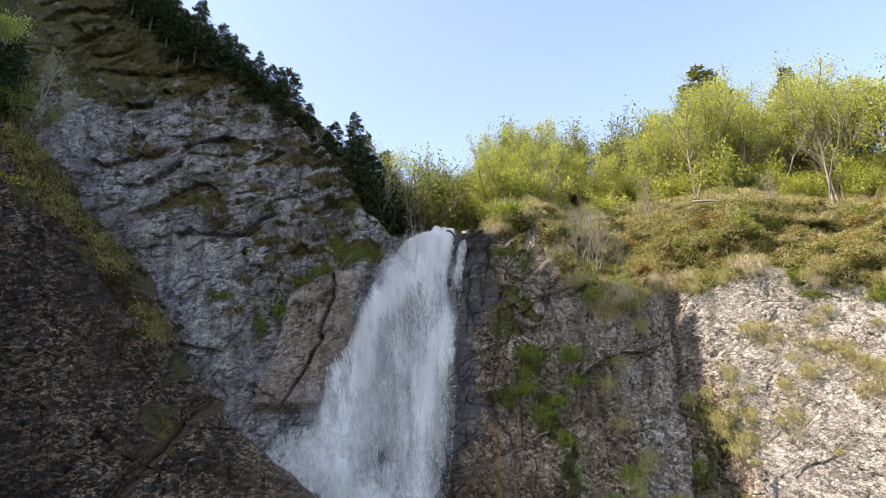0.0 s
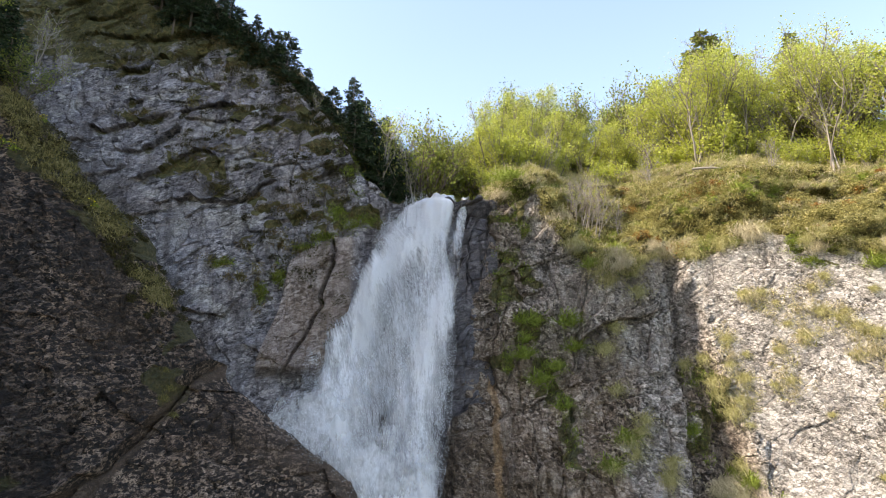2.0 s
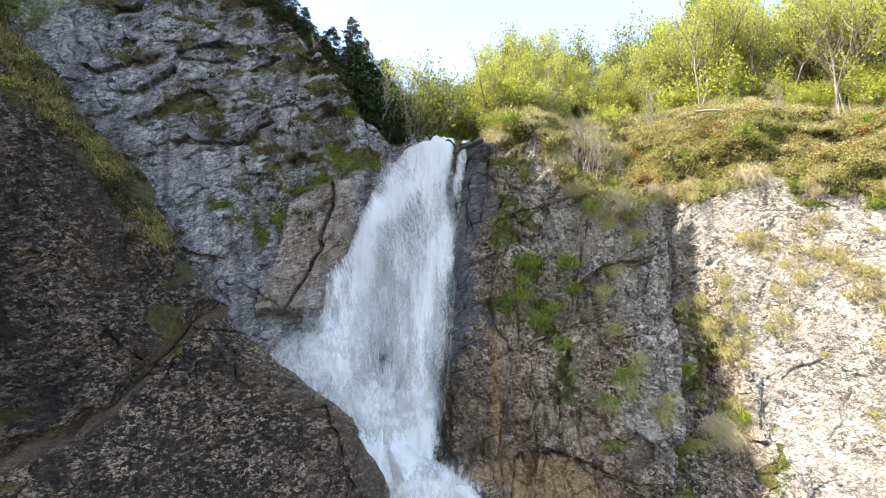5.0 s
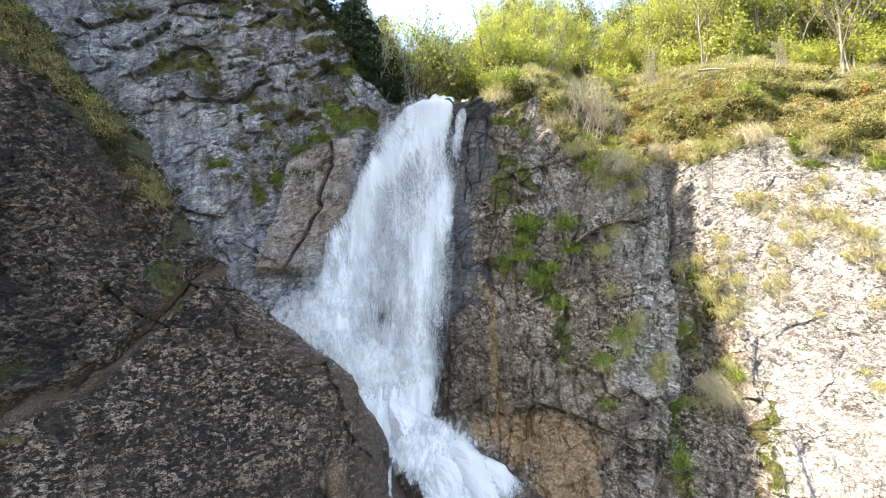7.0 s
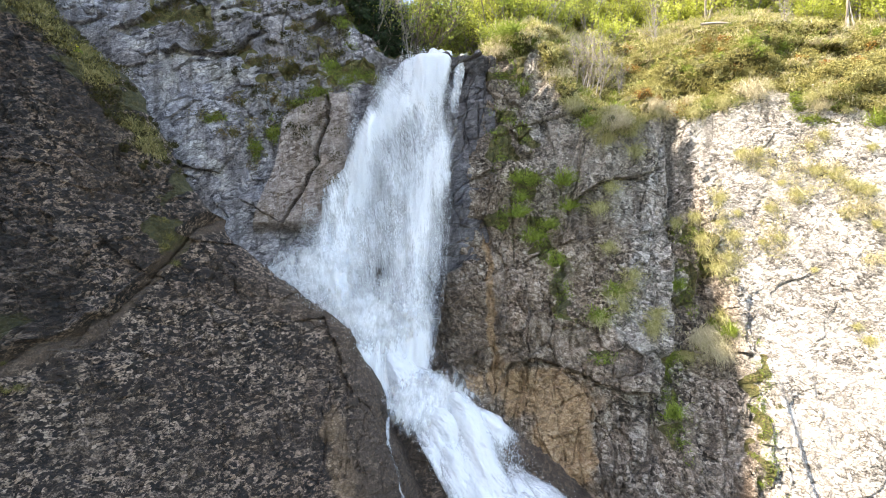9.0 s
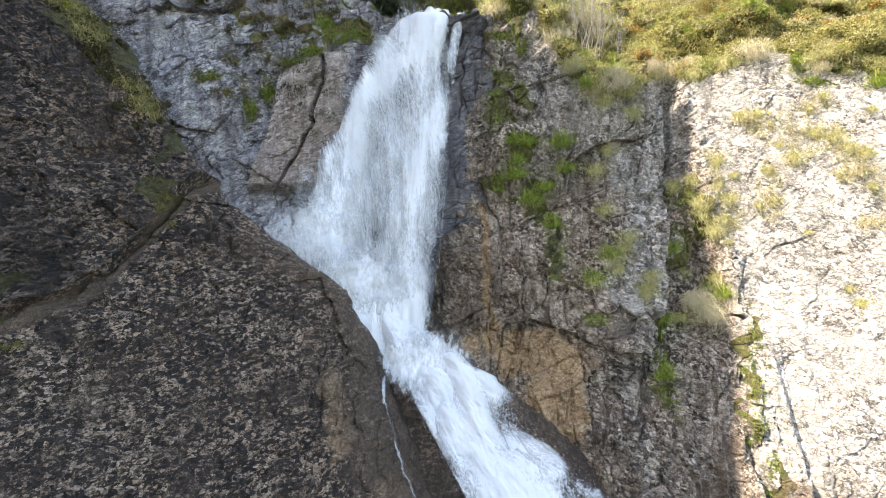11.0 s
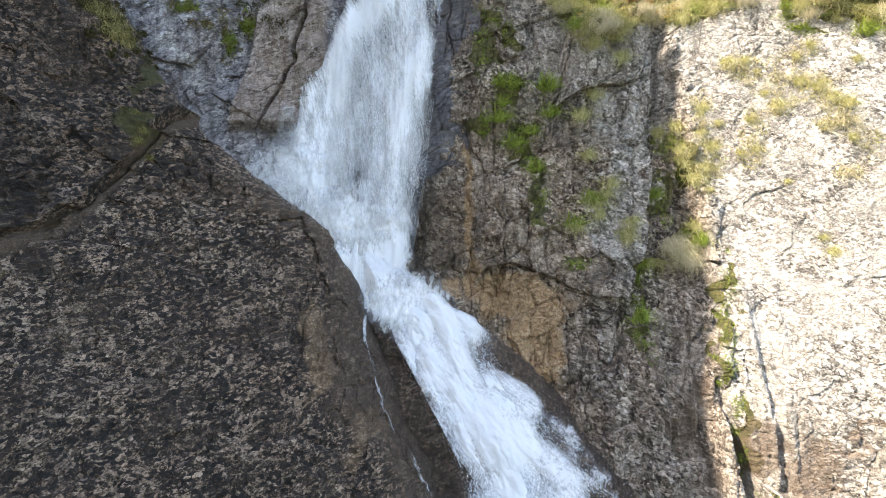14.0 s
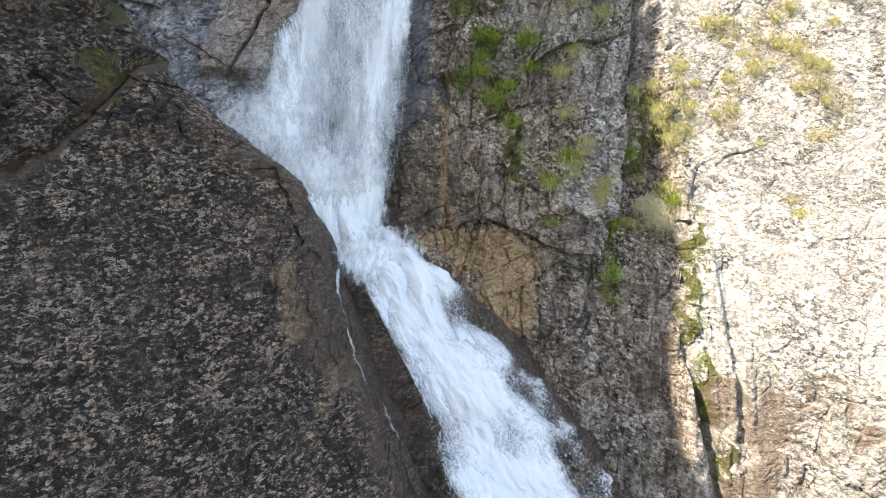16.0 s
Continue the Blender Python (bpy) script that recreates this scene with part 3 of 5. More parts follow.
def rock_detail(x, y, z, amp=1.0, bed=0.0, seed=0, cobble=1.0, calm=None, tall=1.0, grit=1.0):
    """Blocks with flat tilted faces at four sizes, seams and upright fissures, in metres towards the viewer."""
    wx, wz = x + 0.14 * fbm(x * 0.9, y * 0.4, z * 0.9, 3, seed + 3), z + 0.14 * fbm(x * 0.9, y * 0.4, z * 0.9 + 7, 3, seed + 4)
    v = (wz + bed * wx) * tall
    out = 0.22 * fbm(x * 0.35, y * 0.35, z * 0.35, 3, seed + 41) + 0.03 * grit * fbm(x * 5, y * 5, z * 5, 3, seed + 51)
    for k, (su, sv, high, turn, seam) in enumerate(((0.42, 0.6, 0.3, 0.5, 0.05), (1.2, 1.9, 0.17, 0.34, 0.05), (3.3, 4.6, 0.08 * grit, 0.16 * grit, 0.02 * grit))):
        gap, c, tilt = facets(wx * su + 0.3 * k * v, v * sv - 0.45 * k * wx, seed + 11 + 10 * k)
        out = out + high * (c - 0.5) + turn * tilt - seam * (1 - step(0.0, 0.09, gap))
    gap, c, tilt = facets(x * 6.3 + z * 4.2, z * 8.1 - x * 5.0, seed + 61)
    fine = cobble * (0.045 * (c - 0.5) + 0.09 * tilt - 0.012 * (1 - step(0.0, 0.15, gap)))
    fissure = np.abs(fbm(wx * 0.8, y * 0.3, v * 0.16, 3, seed + 81))
    out = out - 0.13 * np.exp(-((fissure / 0.03) ** 2))
    return amp * (out if calm is None else out * calm) + (fine if calm is None else fine * np.minimum(1, 0.35 + 0.8 * calm))


def face(name, xs, zs, relief, material, label, amp=1.0, bed=0.0, seed=0, masks=None, extra=None, category="rock face", cobble=1.0, calm=None, tall=1.0, grit=1.0):
    """A rock face on a grid of x and z arrays of one shape."""
    y = relief(xs, zs)
    d = rock_detail(xs, y, zs, amp, bed, seed, cobble, calm(xs, zs) if calm else None, tall, grit)
    if extra is not None:
        d = d + extra(xs, zs)
    verts = np.stack([xs, y - d, zs], -1)
    me = mesh_from(name, verts.reshape(-1, 3), grid_faces(*xs.shape), smooth=False)
    for key in ("moss", "ochre", "wet_dark", "pale", "earth_brown"):
        attribute(me, key, masks[key](xs, zs) if masks and key in masks else np.zeros(xs.shape))
    return tagged(part(name, me, material), label, category, kind="structure")


# ---- near left: the bluff above and the leaning slab below ----
zs = np.linspace(1.5, 24.5, 660)[:, None]
us = np.linspace(0, 1, 430)[None, :] ** 0.85
xl = -16.0
xs = xl + (near_edge(zs) - xl) * us
zs = zs + 0 * xs
near_masks = {"moss": lambda x, z: 0.75 * blobs(x, z, [(-10.4, 18.6, 0.5, 0.8), (-9.3, 17.6, 0.35, 0.7), (-11.8, 20.3, 0.6, 0.8), (-8.0, 15.2, 0.25, 0.6), (-8.0, 13.6, 0.3, 0.5), (-10.5, 11.0, 0.7, 0.3)]),
              # damp by the stream; above the crease also the bluff's deep shade, painted in
              "wet_dark": lambda x, z: np.maximum(0.5 * step(1.6, 0.4, near_edge(z) - x) * (1 - step(8.5, 10.5, z)), step(0.0, 0.3, z - crease(x)) * np.clip(0.7 + 0.5 * fbm(x * 0.6, z * 0.35, x * 0, 3, 15), 0, 1)),
              "ochre": lambda x, z: 0.5 * blobs(x, z, [(-2.6, 7.6, 0.3, 1.3), (-1.0, 5.4, 0.6, 0.3)]),
              "earth_brown": lambda x, z: step(-0.75, -0.35, z - crease(x)) * (1 - step(-0.05, 0.1, z - crease(x))) * step(-12.5, -11, x) + 0.75 * step(1.8, 0.5, near_edge(z) - x + 0.5 * fbm(x * 0.9, z * 0.6, x * 0, 3, 19)) * (1 - step(11, 13, z))}
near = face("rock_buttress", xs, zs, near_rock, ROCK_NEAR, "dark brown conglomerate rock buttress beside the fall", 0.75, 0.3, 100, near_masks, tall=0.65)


def back_calm(x, z):
    """Flat plates, and a smooth slab beside the fall."""
    return 0.75 - 0.5 * tan_slab(x, z)


# ---- back left: the tall cliff and the wet wall behind the fall ----
us = np.linspace(-20, 1.9, 580)[None, :]
vs = np.linspace(0, 1, 560)[:, None]
xs = us + 0 * vs
zs = 8.0 + (back_crest(us) + 0.3 * fbm(us * 1.1, us * 0, us * 0, 3, 47) - 8.0) * vs
back_masks = {"moss": lambda x, z: np.maximum(0.12 + 0.35 * step(0.6, 0.9, ledges(x, z)) * broken(x, z) + 0.38 * step(24, 28, z) + 0.15 * step(26, 29, z) + 0.25 * step(1.5, 0.3, back_crest(x) - z) * (1 - step(-3.4, -2.4, x)), 0.85 * blobs(x, z, MOSS_BACK, 0.45)) * (1 - 0.5 * step(19.5, 18.5, z)),
              "pale": lambda x, z: 0.75 * blobs(x, z, PALE_BACK, 0.6),
              "ochre": lambda x, z: 0.35 * tan_slab(x, z),
              "wet_dark": lambda x, z: step(-3.6, -2.4, x - (z - 17) * 0.4)}
face("back_cliff", xs, zs, back_rock, ROCK_LEFT, "tall purple grey rock cliff with mossy ledges", 1.0, -0.3, 200, back_masks, cobble=0.3, calm=back_calm, grit=0.4)


def right_calm(x, z):
    """The sunlit part of the wall is an even plane, rougher at its foot."""
    return 1.4 - (1.15 - 0.35 * (1 - step(6, 10, z))) * step(0.0, 0.8, x - ridge(z))


# ---- right: the brown and sunlit grey wall with its grassy brow ----
us = np.linspace(0, 1, 480)[None, :]
vs = np.linspace(0, 1, 560)[:, None]
xs0 = 16.5 * us
zs = 1.5 + (right_crest(0.5 + xs0) - 1.5) * vs
xs = right_edge(zs) + (16.5 - right_edge(zs)) * us
right_masks = {"moss": lambda x, z: np.maximum(np.maximum(step(-0.3, 0.2, z - grass_line(x)), 0.85 * blobs(x, z, MOSS_RIGHT)), 0.12 * (1 - step(5.5, 7.5, x)) + 0.1),
               "ochre": lambda x, z: 1.1 * blobs(x, z, OCHRE_RIGHT, 0.2) + 0.2 * (1 - step(4.5, 6.5, x)) * (1 - step(14, 18, z)),
               "wet_dark": lambda x, z: np.maximum(np.maximum(0.35 * step(1.0, 0.2, x - right_edge(z)) * (1 - step(13, 16, z)), 0.6 * (1 - step(2.5, 5, z)) * (1 - step(7, 9, x))), 0.6 * blobs(x, z, DARK_RIGHT)),
               # pale grey patches; past the ridge the sun's glare is painted in as well
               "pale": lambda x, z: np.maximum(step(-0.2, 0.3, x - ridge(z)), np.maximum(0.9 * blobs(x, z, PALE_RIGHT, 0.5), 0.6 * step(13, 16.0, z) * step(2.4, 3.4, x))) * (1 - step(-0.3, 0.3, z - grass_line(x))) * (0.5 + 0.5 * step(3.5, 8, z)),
               "earth_brown": lambda x, z: 0.85 * blobs(x, z, BROWN_RIGHT, 0.5)}
face("right_cliff", xs, zs, right_rock, ROCK_RIGHT, "brown and grey rock wall, painted paler on its sunlit side, with grass tufts", 0.9, -0.1, 300, right_masks, cobble=0.8, calm=right_calm, tall=0.55)

# ---- stream bed under the fall ----
us = np.linspace(-5.5, 8, 200)[None, :]
vs = np.linspace(0.0, 10.6, 170)[:, None]
face("stream_bed", us + 0 * vs, vs + 0 * us, stream_bed, ROCK_NEAR, "smooth dark wet rock bed under the stream", 0.35, 0.0, 400, {"wet_dark": lambda x, z: 0.6 + 0.3 * fbm(x * 0.8, z * 0.8, x * 0, 3, 66), "earth_brown": lambda x, z: 0.5 + 0 * x})

# ---- slopes above and behind the cliffs, and the ground ----
us = np.concatenate([np.linspace(-60, -20, 30)[:-1], np.linspace(-20, 20, 260), np.linspace(20, 60, 30)[1:]])[None, :]
vs = np.linspace(0, 1, 90)[:, None]


def brow(x):
    """Height and depth of the edge where the faces turn into the slope above."""
    right = step(1.3, 2.0, x)
    low, high = back_crest(np.clip(x, -22, 1.6)), right_crest(np.clip(x, 1, 22))
    y = back_rock(np.clip(x, -18, 1.6), low) * (1 - right) + right_rock(np.clip(x, 2.2, 17.5), high) * right
    return y, low * (1 - right) + high * right


def slope_at(x, back):
    y, z = brow(x)
    rise = 0.5 - 0.2 * step(-3.6, -2.8, x) + 0.45 * step(1.2, 2.4, x)
    lip = step(-3.4, -2.4, x) * (1 - step(1.3, 2.2, x))
    zz = z - 0.2 - 0.25 * lip - 0.55 * np.exp(-back / 0.35) + back * rise * np.exp(-back / 60) + 0.5 * fbm(x * 0.3, back * 0.3, x * 0, 3, 77) * np.minimum(1, back / 2)
    return y - 0.05 + 0.75 * lip + back, zz


bs = 45 * vs ** 2
yy, zz = slope_at(us + 0 * vs, bs + 0 * us)
me = mesh_from("hillside", np.stack([us + 0 * vs, yy, zz], -1).reshape(-1, 3), grid_faces(90, us.shape[1]))
for key, value in (("moss", 0.9), ("ochre", 0), ("wet_dark", 0), ("pale", 0), ("earth_brown", 0.3)):
    attribute(me, key, np.full(us.shape[1] * 90, value))
tagged(part("hillside", me, ROCK_LEFT), "grassy hillside above the cliffs", "hillside", kind="structure")
# an unseen slope on the sunny side, added to cast shade over the gorge
us = np.linspace(0, 1, 70)[None, :]
vs = np.concatenate([np.linspace(-30, 3.4, 50), np.linspace(3.5, 13, 130), np.linspace(13.3, 26, 20)])[:, None]
xs = -20 - 45 * us + 0.8 * us * fbm(vs * 0.15, us * 3, us * 0, 3, 91)
# crest heights fitted so that its shadow edge runs along the right wall
skyline = along([(-30.63, 36.68), (3.37, 37.18), (4.37, 38.68), (4.97, 41.38), (5.27, 43.08), (6.07, 44.48), (6.37, 45.68), (6.82, 46.98), (6.97, 49.98), (7.57, 49.38), (8.27, 47.38), (9.27, 45.08), (9.87, 44.08), (10.97, 43.88), (11.57, 44.28), (12.17, 44.88), (15.37, 43.88), (17.37, 43.68), (25.37, 43.68)])
top = skyline(vs) + 0.25 * fbm(vs * 1.2, vs * 0, vs * 0, 3, 92) + 30 * us
zs = top * np.minimum(1, 0.02 + us * 30) - 0.3
me = mesh_from("unseen_shade_slope", np.stack([xs, vs + 0 * us, zs], -1).reshape(-1, 3), grid_faces(200, 70))
for key in ("moss", "ochre", "wet_dark", "pale", "earth_brown"):
    attribute(me, key, np.full(xs.size, 0.6 if key == "moss" else 0.0))
tagged(part("unseen_shade_slope", me, ROCK_LEFT), "unseen steep slope added to cast shade into the gorge", "hillside", kind="structure")
us = np.linspace(-1, 1, 161)[None, :]
xs, ys = 1500 * us ** 3 + 0 * us.T, 1500 * us.T ** 3 + 0 * us
far = np.sqrt(xs ** 2 + ys ** 2)
me = mesh_from("ground", np.stack([xs, ys, -0.2 + 0.35 * fbm(xs * 0.3, ys * 0.3, xs * 0, 4, 5) - 0.001 * far], -1).reshape(-1, 3), grid_faces(161, 161))
for key in ("moss", "ochre", "wet_dark", "pale", "earth_brown"):
    attribute(me, key, np.full(xs.size, 0.5 if key == "moss" else 0.0))
tagged(part("ground", me, GROUND), "gravel and scree valley floor below the fall", "ground", kind="structure")

# ---- water ----
fall_left = along([(8.6, -3.4), (10.5, -4.8), (11.6, -5.4), (12.8, -5.5), (13.6, -4.5), (15.0, -4.3), (16.5, -3.55), (17.9, -2.8), (19.3, -2.15), (19.9, -1.8), (20.85, -0.5)])
fall_right = along([(8.6, -0.5), (10.6, -0.2), (12, 0.0), (14.5, 0.2), (16.1, 0.4), (18.7, 0.6), (20.8, 0.95)])
# the two bodies of the fall, and the bare rock between them at the lip
left_body = along([(9, -2.6), (11.6, -3.5), (12.7, -3.5), (14.2, -3.15), (15.5, -3.2), (16.9, -2.8), (17.9, -2.0), (18.7, -1.1), (20.6, -0.1)])
right_body = along([(9, -1.0), (10.6, -0.7), (12, -1.1), (13.6, -1.0), (14.7, -0.75), (15.5, -0.3), (17.4, 0.0), (19.4, -0.1), (20.6, 0.0)])
bare_rock = along([(16, 0.25), (17.6, 0.3), (18.7, 0.15), (20.3, 0.45), (20.8, 0.5)])


def curtain(name, offset, material, seed, low=8.4):
    vs = np.linspace(0, 1, 240)[:, None]
    us = np.linspace(0, 1, 150)[None, :]
    lip = 20.85 + 0.12 * fbm(us * 7, us * 0, us * 0 + seed, 3, seed + 5)
    zs = low + (lip - low) * vs
    xs = fall_left(zs) + (fall_right(zs) - fall_left(zs)) * us
    fall = (20.75 - zs) / 12
    thick = 0.24 + 0.6 * np.exp(-((xs - left_body(zs)) / (0.45 + 0.5 * fall)) ** 2) + 0.5 * np.exp(-((xs - right_body(zs)) / (0.4 + 0.15 * fall)) ** 2)
    thick = thick + 0.3 * (1 - step(0.0, 0.35, fall)) - 0.9 * groove(xs, bare_rock(zs), 0.14) * step(17.0, 18.2, zs)
    thick = thick + 0.35 * fbm(xs * 1.5, zs * 0.5, xs * 0 + seed, 3, seed + 9) + 0.35 * (1 - step(9.3, 11.5, zs))
    rim = np.minimum(np.minimum(us * 7, (1 - us) * 9), 1) + 0 * zs
    thick = thick - 0.55 * (1 - rim)
    y = 21.2 - 1.3 * fall - offset - 0.2 * np.clip(thick, 0, 1.2) + 0.14 * fbm(xs * 1.6, zs * 0.4, xs * 0 + seed, 4, seed)
    y = y + 0.9 * step(20.1, 20.8, zs) ** 2
    me = mesh_from(name, np.stack([xs, y, zs], -1).reshape(-1, 3), grid_faces(*xs.shape))
    attribute(me, "u", xs + seed - 0.25 * (zs - 14) * (us - 1))
    attribute(me, "v", zs)
    attribute(me, "thick", thick)
    return part(name, me, material, water)


water = tagged(new("waterfall"), "white waterfall plunging down the rock wall", "waterfall", kind="structure")
curtain("water_curtain", 0.05, FALL_WATER, 3)
curtain("water_curtain", 0.3, FALL_WATER, 34)
stream_left = along([(1.5, 2.6), (3.1, 1.85), (4.4, 1.45), (5.3, 0.9), (6.4, 0.2), (7.5, -0.55), (8.8, -1.6), (9.7, -2.25), (10.8, -3.2)])
stream_right = along([(1.5, 7.5), (3.0, 6.5), (4.1, 5.75), (5.1, 4.9), (6.0, 3.95), (6.7, 2.9), (8.1, 2.0), (8.7, 0.9), (9.5, -0.1), (10.2, -0.3), (10.8, -0.6)])
for k in range(2):
    vs = np.linspace(1.6, 10.6, 220)[:, None]
    us = np.linspace(0, 1, 130)[None, :]
    zs = vs + 0 * us
    right = stream_right(zs) + 0.2 * fbm(zs * 2.6, zs * 0 + k, zs * 0, 4, 58)
    xs = stream_left(zs) + (right - stream_left(zs)) * us
    churn = fbm(xs * 1.3 + zs * 0.6, zs * 1.0, xs * 0 + 4 * k, 5, 60 + k)
    lift = 0.12 + 0.14 * k + 0.3 * np.sin(np.pi * us) + 0.2 * churn + 0.25 * groove(us, 0.85, 0.15) * groove(zs, 8.2, 0.8)
    me = mesh_from("stream", np.stack([xs, stream_bed(np.minimum(xs, bed_edge(zs) - 0.2), zs) - lift, zs + 0.45 * lift], -1).reshape(-1, 3), grid_faces(*xs.shape))
    attribute(me, "u", us * 3.2 + 7 * k + 0 * zs)
    attribute(me, "v", zs)
    thick = 0.35 + 0.75 * np.exp(-((us - 0.3) / 0.26) ** 2) + 0.55 * churn - 0.3 * step(0.5, 0.85, us) * (1 - step(5.2, 6.8, zs)) + 0.5 * groove(us, 0.75, 0.3) * step(7.0, 8.0, zs)
    thick = thick - 0.6 * np.exp(-(((xs + 0.5) / 0.45) ** 2 + ((zs - 8.95) / 0.35) ** 2)) - 0.5 * (1 - np.minimum(1, np.minimum(us, 1 - us) * 9))
    attribute(me, "thick", thick)
    part("stream", me, FOAM, water)
# a thin trickle down the flank of the slab
trickle = along([(3.0, 1.2), (4.0, 0.55), (4.7, 0.12), (5.4, -0.46), (6.35, -0.88), (7.35, -1.28), (8.26, -1.5)])
zs = np.linspace(3.0, 8.26, 120)[:, None]
us = np.linspace(-1, 1, 9)[None, :]
xs = trickle(zs) + 0.05 * fbm(zs * 3, zs * 0, zs * 0, 3, 5) + 0.04 * us + 0.04 * fbm(zs * 0.9, zs * 0, zs * 0, 2, 8)
zs = zs + 0 * us
me = mesh_from("trickle", np.stack([xs, near_rock(xs, zs) - rock_detail(xs, near_rock(xs, zs), zs, 0.75, 0.3, 100, tall=0.65) - 0.1, zs], -1).reshape(-1, 3), grid_faces(*xs.shape))
attribute(me, "u", us * 0.4 + 0 * zs)
attribute(me, "v", zs)
attribute(me, "thick", 0.12 - 0.3 * np.abs(us) + 0.45 * fbm(zs * 2.2, us * 0, us * 0, 3, 6))
part("trickle", me, FOAM, water)
# mist at the foot
us = np.linspace(-1, 1, 40)[None, :]
vs = np.linspace(-1, 1, 40)[:, None]
for k, (cx, cz, rx, rz, y) in enumerate([(-3.9, 12.4, 1.9, 1.5, 19.75), (-2.2, 11.2, 2.2, 1.3, 19.5), (-0.3, 8.7, 1.6, 1.2, 18.6)]):
    xs, zs = cx + rx * us + 0 * vs, cz + rz * vs + 0 * us
    me = mesh_from("mist", np.stack([xs, y + 0.15 * fbm(xs, zs, xs * 0, 3, 3 + k), zs], -1).reshape(-1, 3), grid_faces(40, 40))
    attribute(me, "u", xs + k)
    attribute(me, "v", zs)
    attribute(me, "thick", 0.55 - 0.75 * (us ** 2 + vs ** 2))
    part("mist", me, MIST, water)


# ---- plants ----
def tube_mesh(name, lines, sides=5):
    """One mesh of tapering round stems; lines: lists of points with a radius each."""
    verts, faces, n = [], [], 0
    ring = np.linspace(0, 2 * np.pi, sides, endpoint=False)
    for pts, rad in lines:
        pts, rad = np.asarray(pts), np.asarray(rad)
        way = np.gradient(pts, axis=0)
        way /= np.linalg.norm(way, axis=1, keepdims=True) + 1e-9
        side = np.cross(way, [0.31, 0.87, 0.12])
        side /= np.linalg.norm(side, axis=1, keepdims=True) + 1e-9
        other = np.cross(way, side)
        v = pts[:, None] + rad[:, None, None] * (np.cos(ring)[None, :, None] * side[:, None] + np.sin(ring)[None, :, None] * other[:, None])
        verts.append(v.reshape(-1, 3))
        i = n + np.arange(len(pts) - 1)[:, None] * sides + np.arange(sides)[None, :]
        j = n + np.arange(len(pts) - 1)[:, None] * sides + (np.arange(sides)[None, :] + 1) % sides
        faces.append(np.stack([i, j, j + sides, i + sides], -1).reshape(-1, 4))
        n += len(pts) * sides
    return mesh_from(name, np.concatenate(verts), np.concatenate(faces))


def leaf_mesh(name, at, size, rng, long=1.5, way=None, flat=0.0):
    """Small pointed leaves, one four-cornered blade each, at the given points."""
    n = len(at)
    a = rng.normal(size=(n, 3)) if way is None else way + 0.35 * rng.normal(size=(n, 3))
    a /= np.linalg.norm(a, axis=1, keepdims=True)
    b = rng.normal(size=(n, 3))
    b[:, 2] *= 1 - flat
    b -= a * (a * b).sum(1, keepdims=True)
    b /= np.linalg.norm(b, axis=1, keepdims=True)
    s = size * rng.uniform(0.6, 1.3, (n, 1))
    v = np.stack([at, at + a * s * long * 0.5 + b * s * 0.5, at + a * s * long, at + a * s * long * 0.5 - b * s * 0.5], 1)
    return mesh_from(name, v.reshape(-1, 3), np.arange(4 * n).reshape(n, 4), smooth=False)


def branching(rng, start, way, length, radius, level, lines, tips, bend=0.25, rise=0.15, kids=5):
    n = 7 if level == 0 else 5
    pts, d, p = [np.array(start, float)], np.array(way, float) / np.linalg.norm(way), np.array(start, float)
    for _ in range(n):
        d = d + bend * rng.normal(size=3) * 0.5 + np.array([0, 0, rise])
        d /= np.linalg.norm(d)
        p = p + d * length / n
        pts.append(p)
    pts = np.array(pts)
    lines.append((pts, radius * np.linspace(1, 0.35, n + 1)))
    if level >= 2:
        tips.append(pts[1:])
        return
    for k in range(kids):
        f = rng.uniform(0.3 if level == 0 else 0.25, 1.0)
        i = min(int(f * n), n - 1)
        side = rng.normal(size=3)
        side[2] = abs(side[2]) * 0.3
        side = side / np.linalg.norm(side) + 0.7 * (pts[i + 1] - pts[i]) / np.linalg.norm(pts[i + 1] - pts[i])
        branching(rng, pts[i], side, length * rng.uniform(0.35, 0.55) * (1.15 - 0.5 * f), radius * 0.42, level + 1, lines, tips, bend, rise, max(3, kids - 1))


def broadleaf(name, seed, height, leaves, leaf_mat, bark, label, stems=3, size=0.06, lean=0.25, spread=0.12, category="tree"):
    """A young broadleaved tree or bush: several stems, fine branches, a loose crown."""
    rng = np.random.default_rng(seed)
    lines, tips = [], []
    for k in range(stems):
        way = np.array([rng.normal() * lean, rng.normal() * lean, 1.0])
        branching(rng, (0.12 * rng.normal(), 0.12 * rng.normal(), -0.3), way, height * rng.uniform(0.8, 1.05), 0.014 * height ** 0.8 * rng.uniform(0.8, 1.2), 0, lines, tips, kids=8)
    tree = tagged(new(name), label, category)
    part("trunk", tube_mesh("trunk", lines, 4), bark, tree)
    if leaves:
        pts = np.concatenate(tips)
        weight = np.repeat(rng.gamma(0.8, 1.0, len(tips)), [len(k) for k in tips])
        at = pts[rng.choice(len(pts), leaves, p=weight / weight.sum())] + rng.normal(size=(leaves, 3)) * spread
        part("crown", leaf_mesh("crown", at, size, rng), leaf_mat, tree)
    return tree


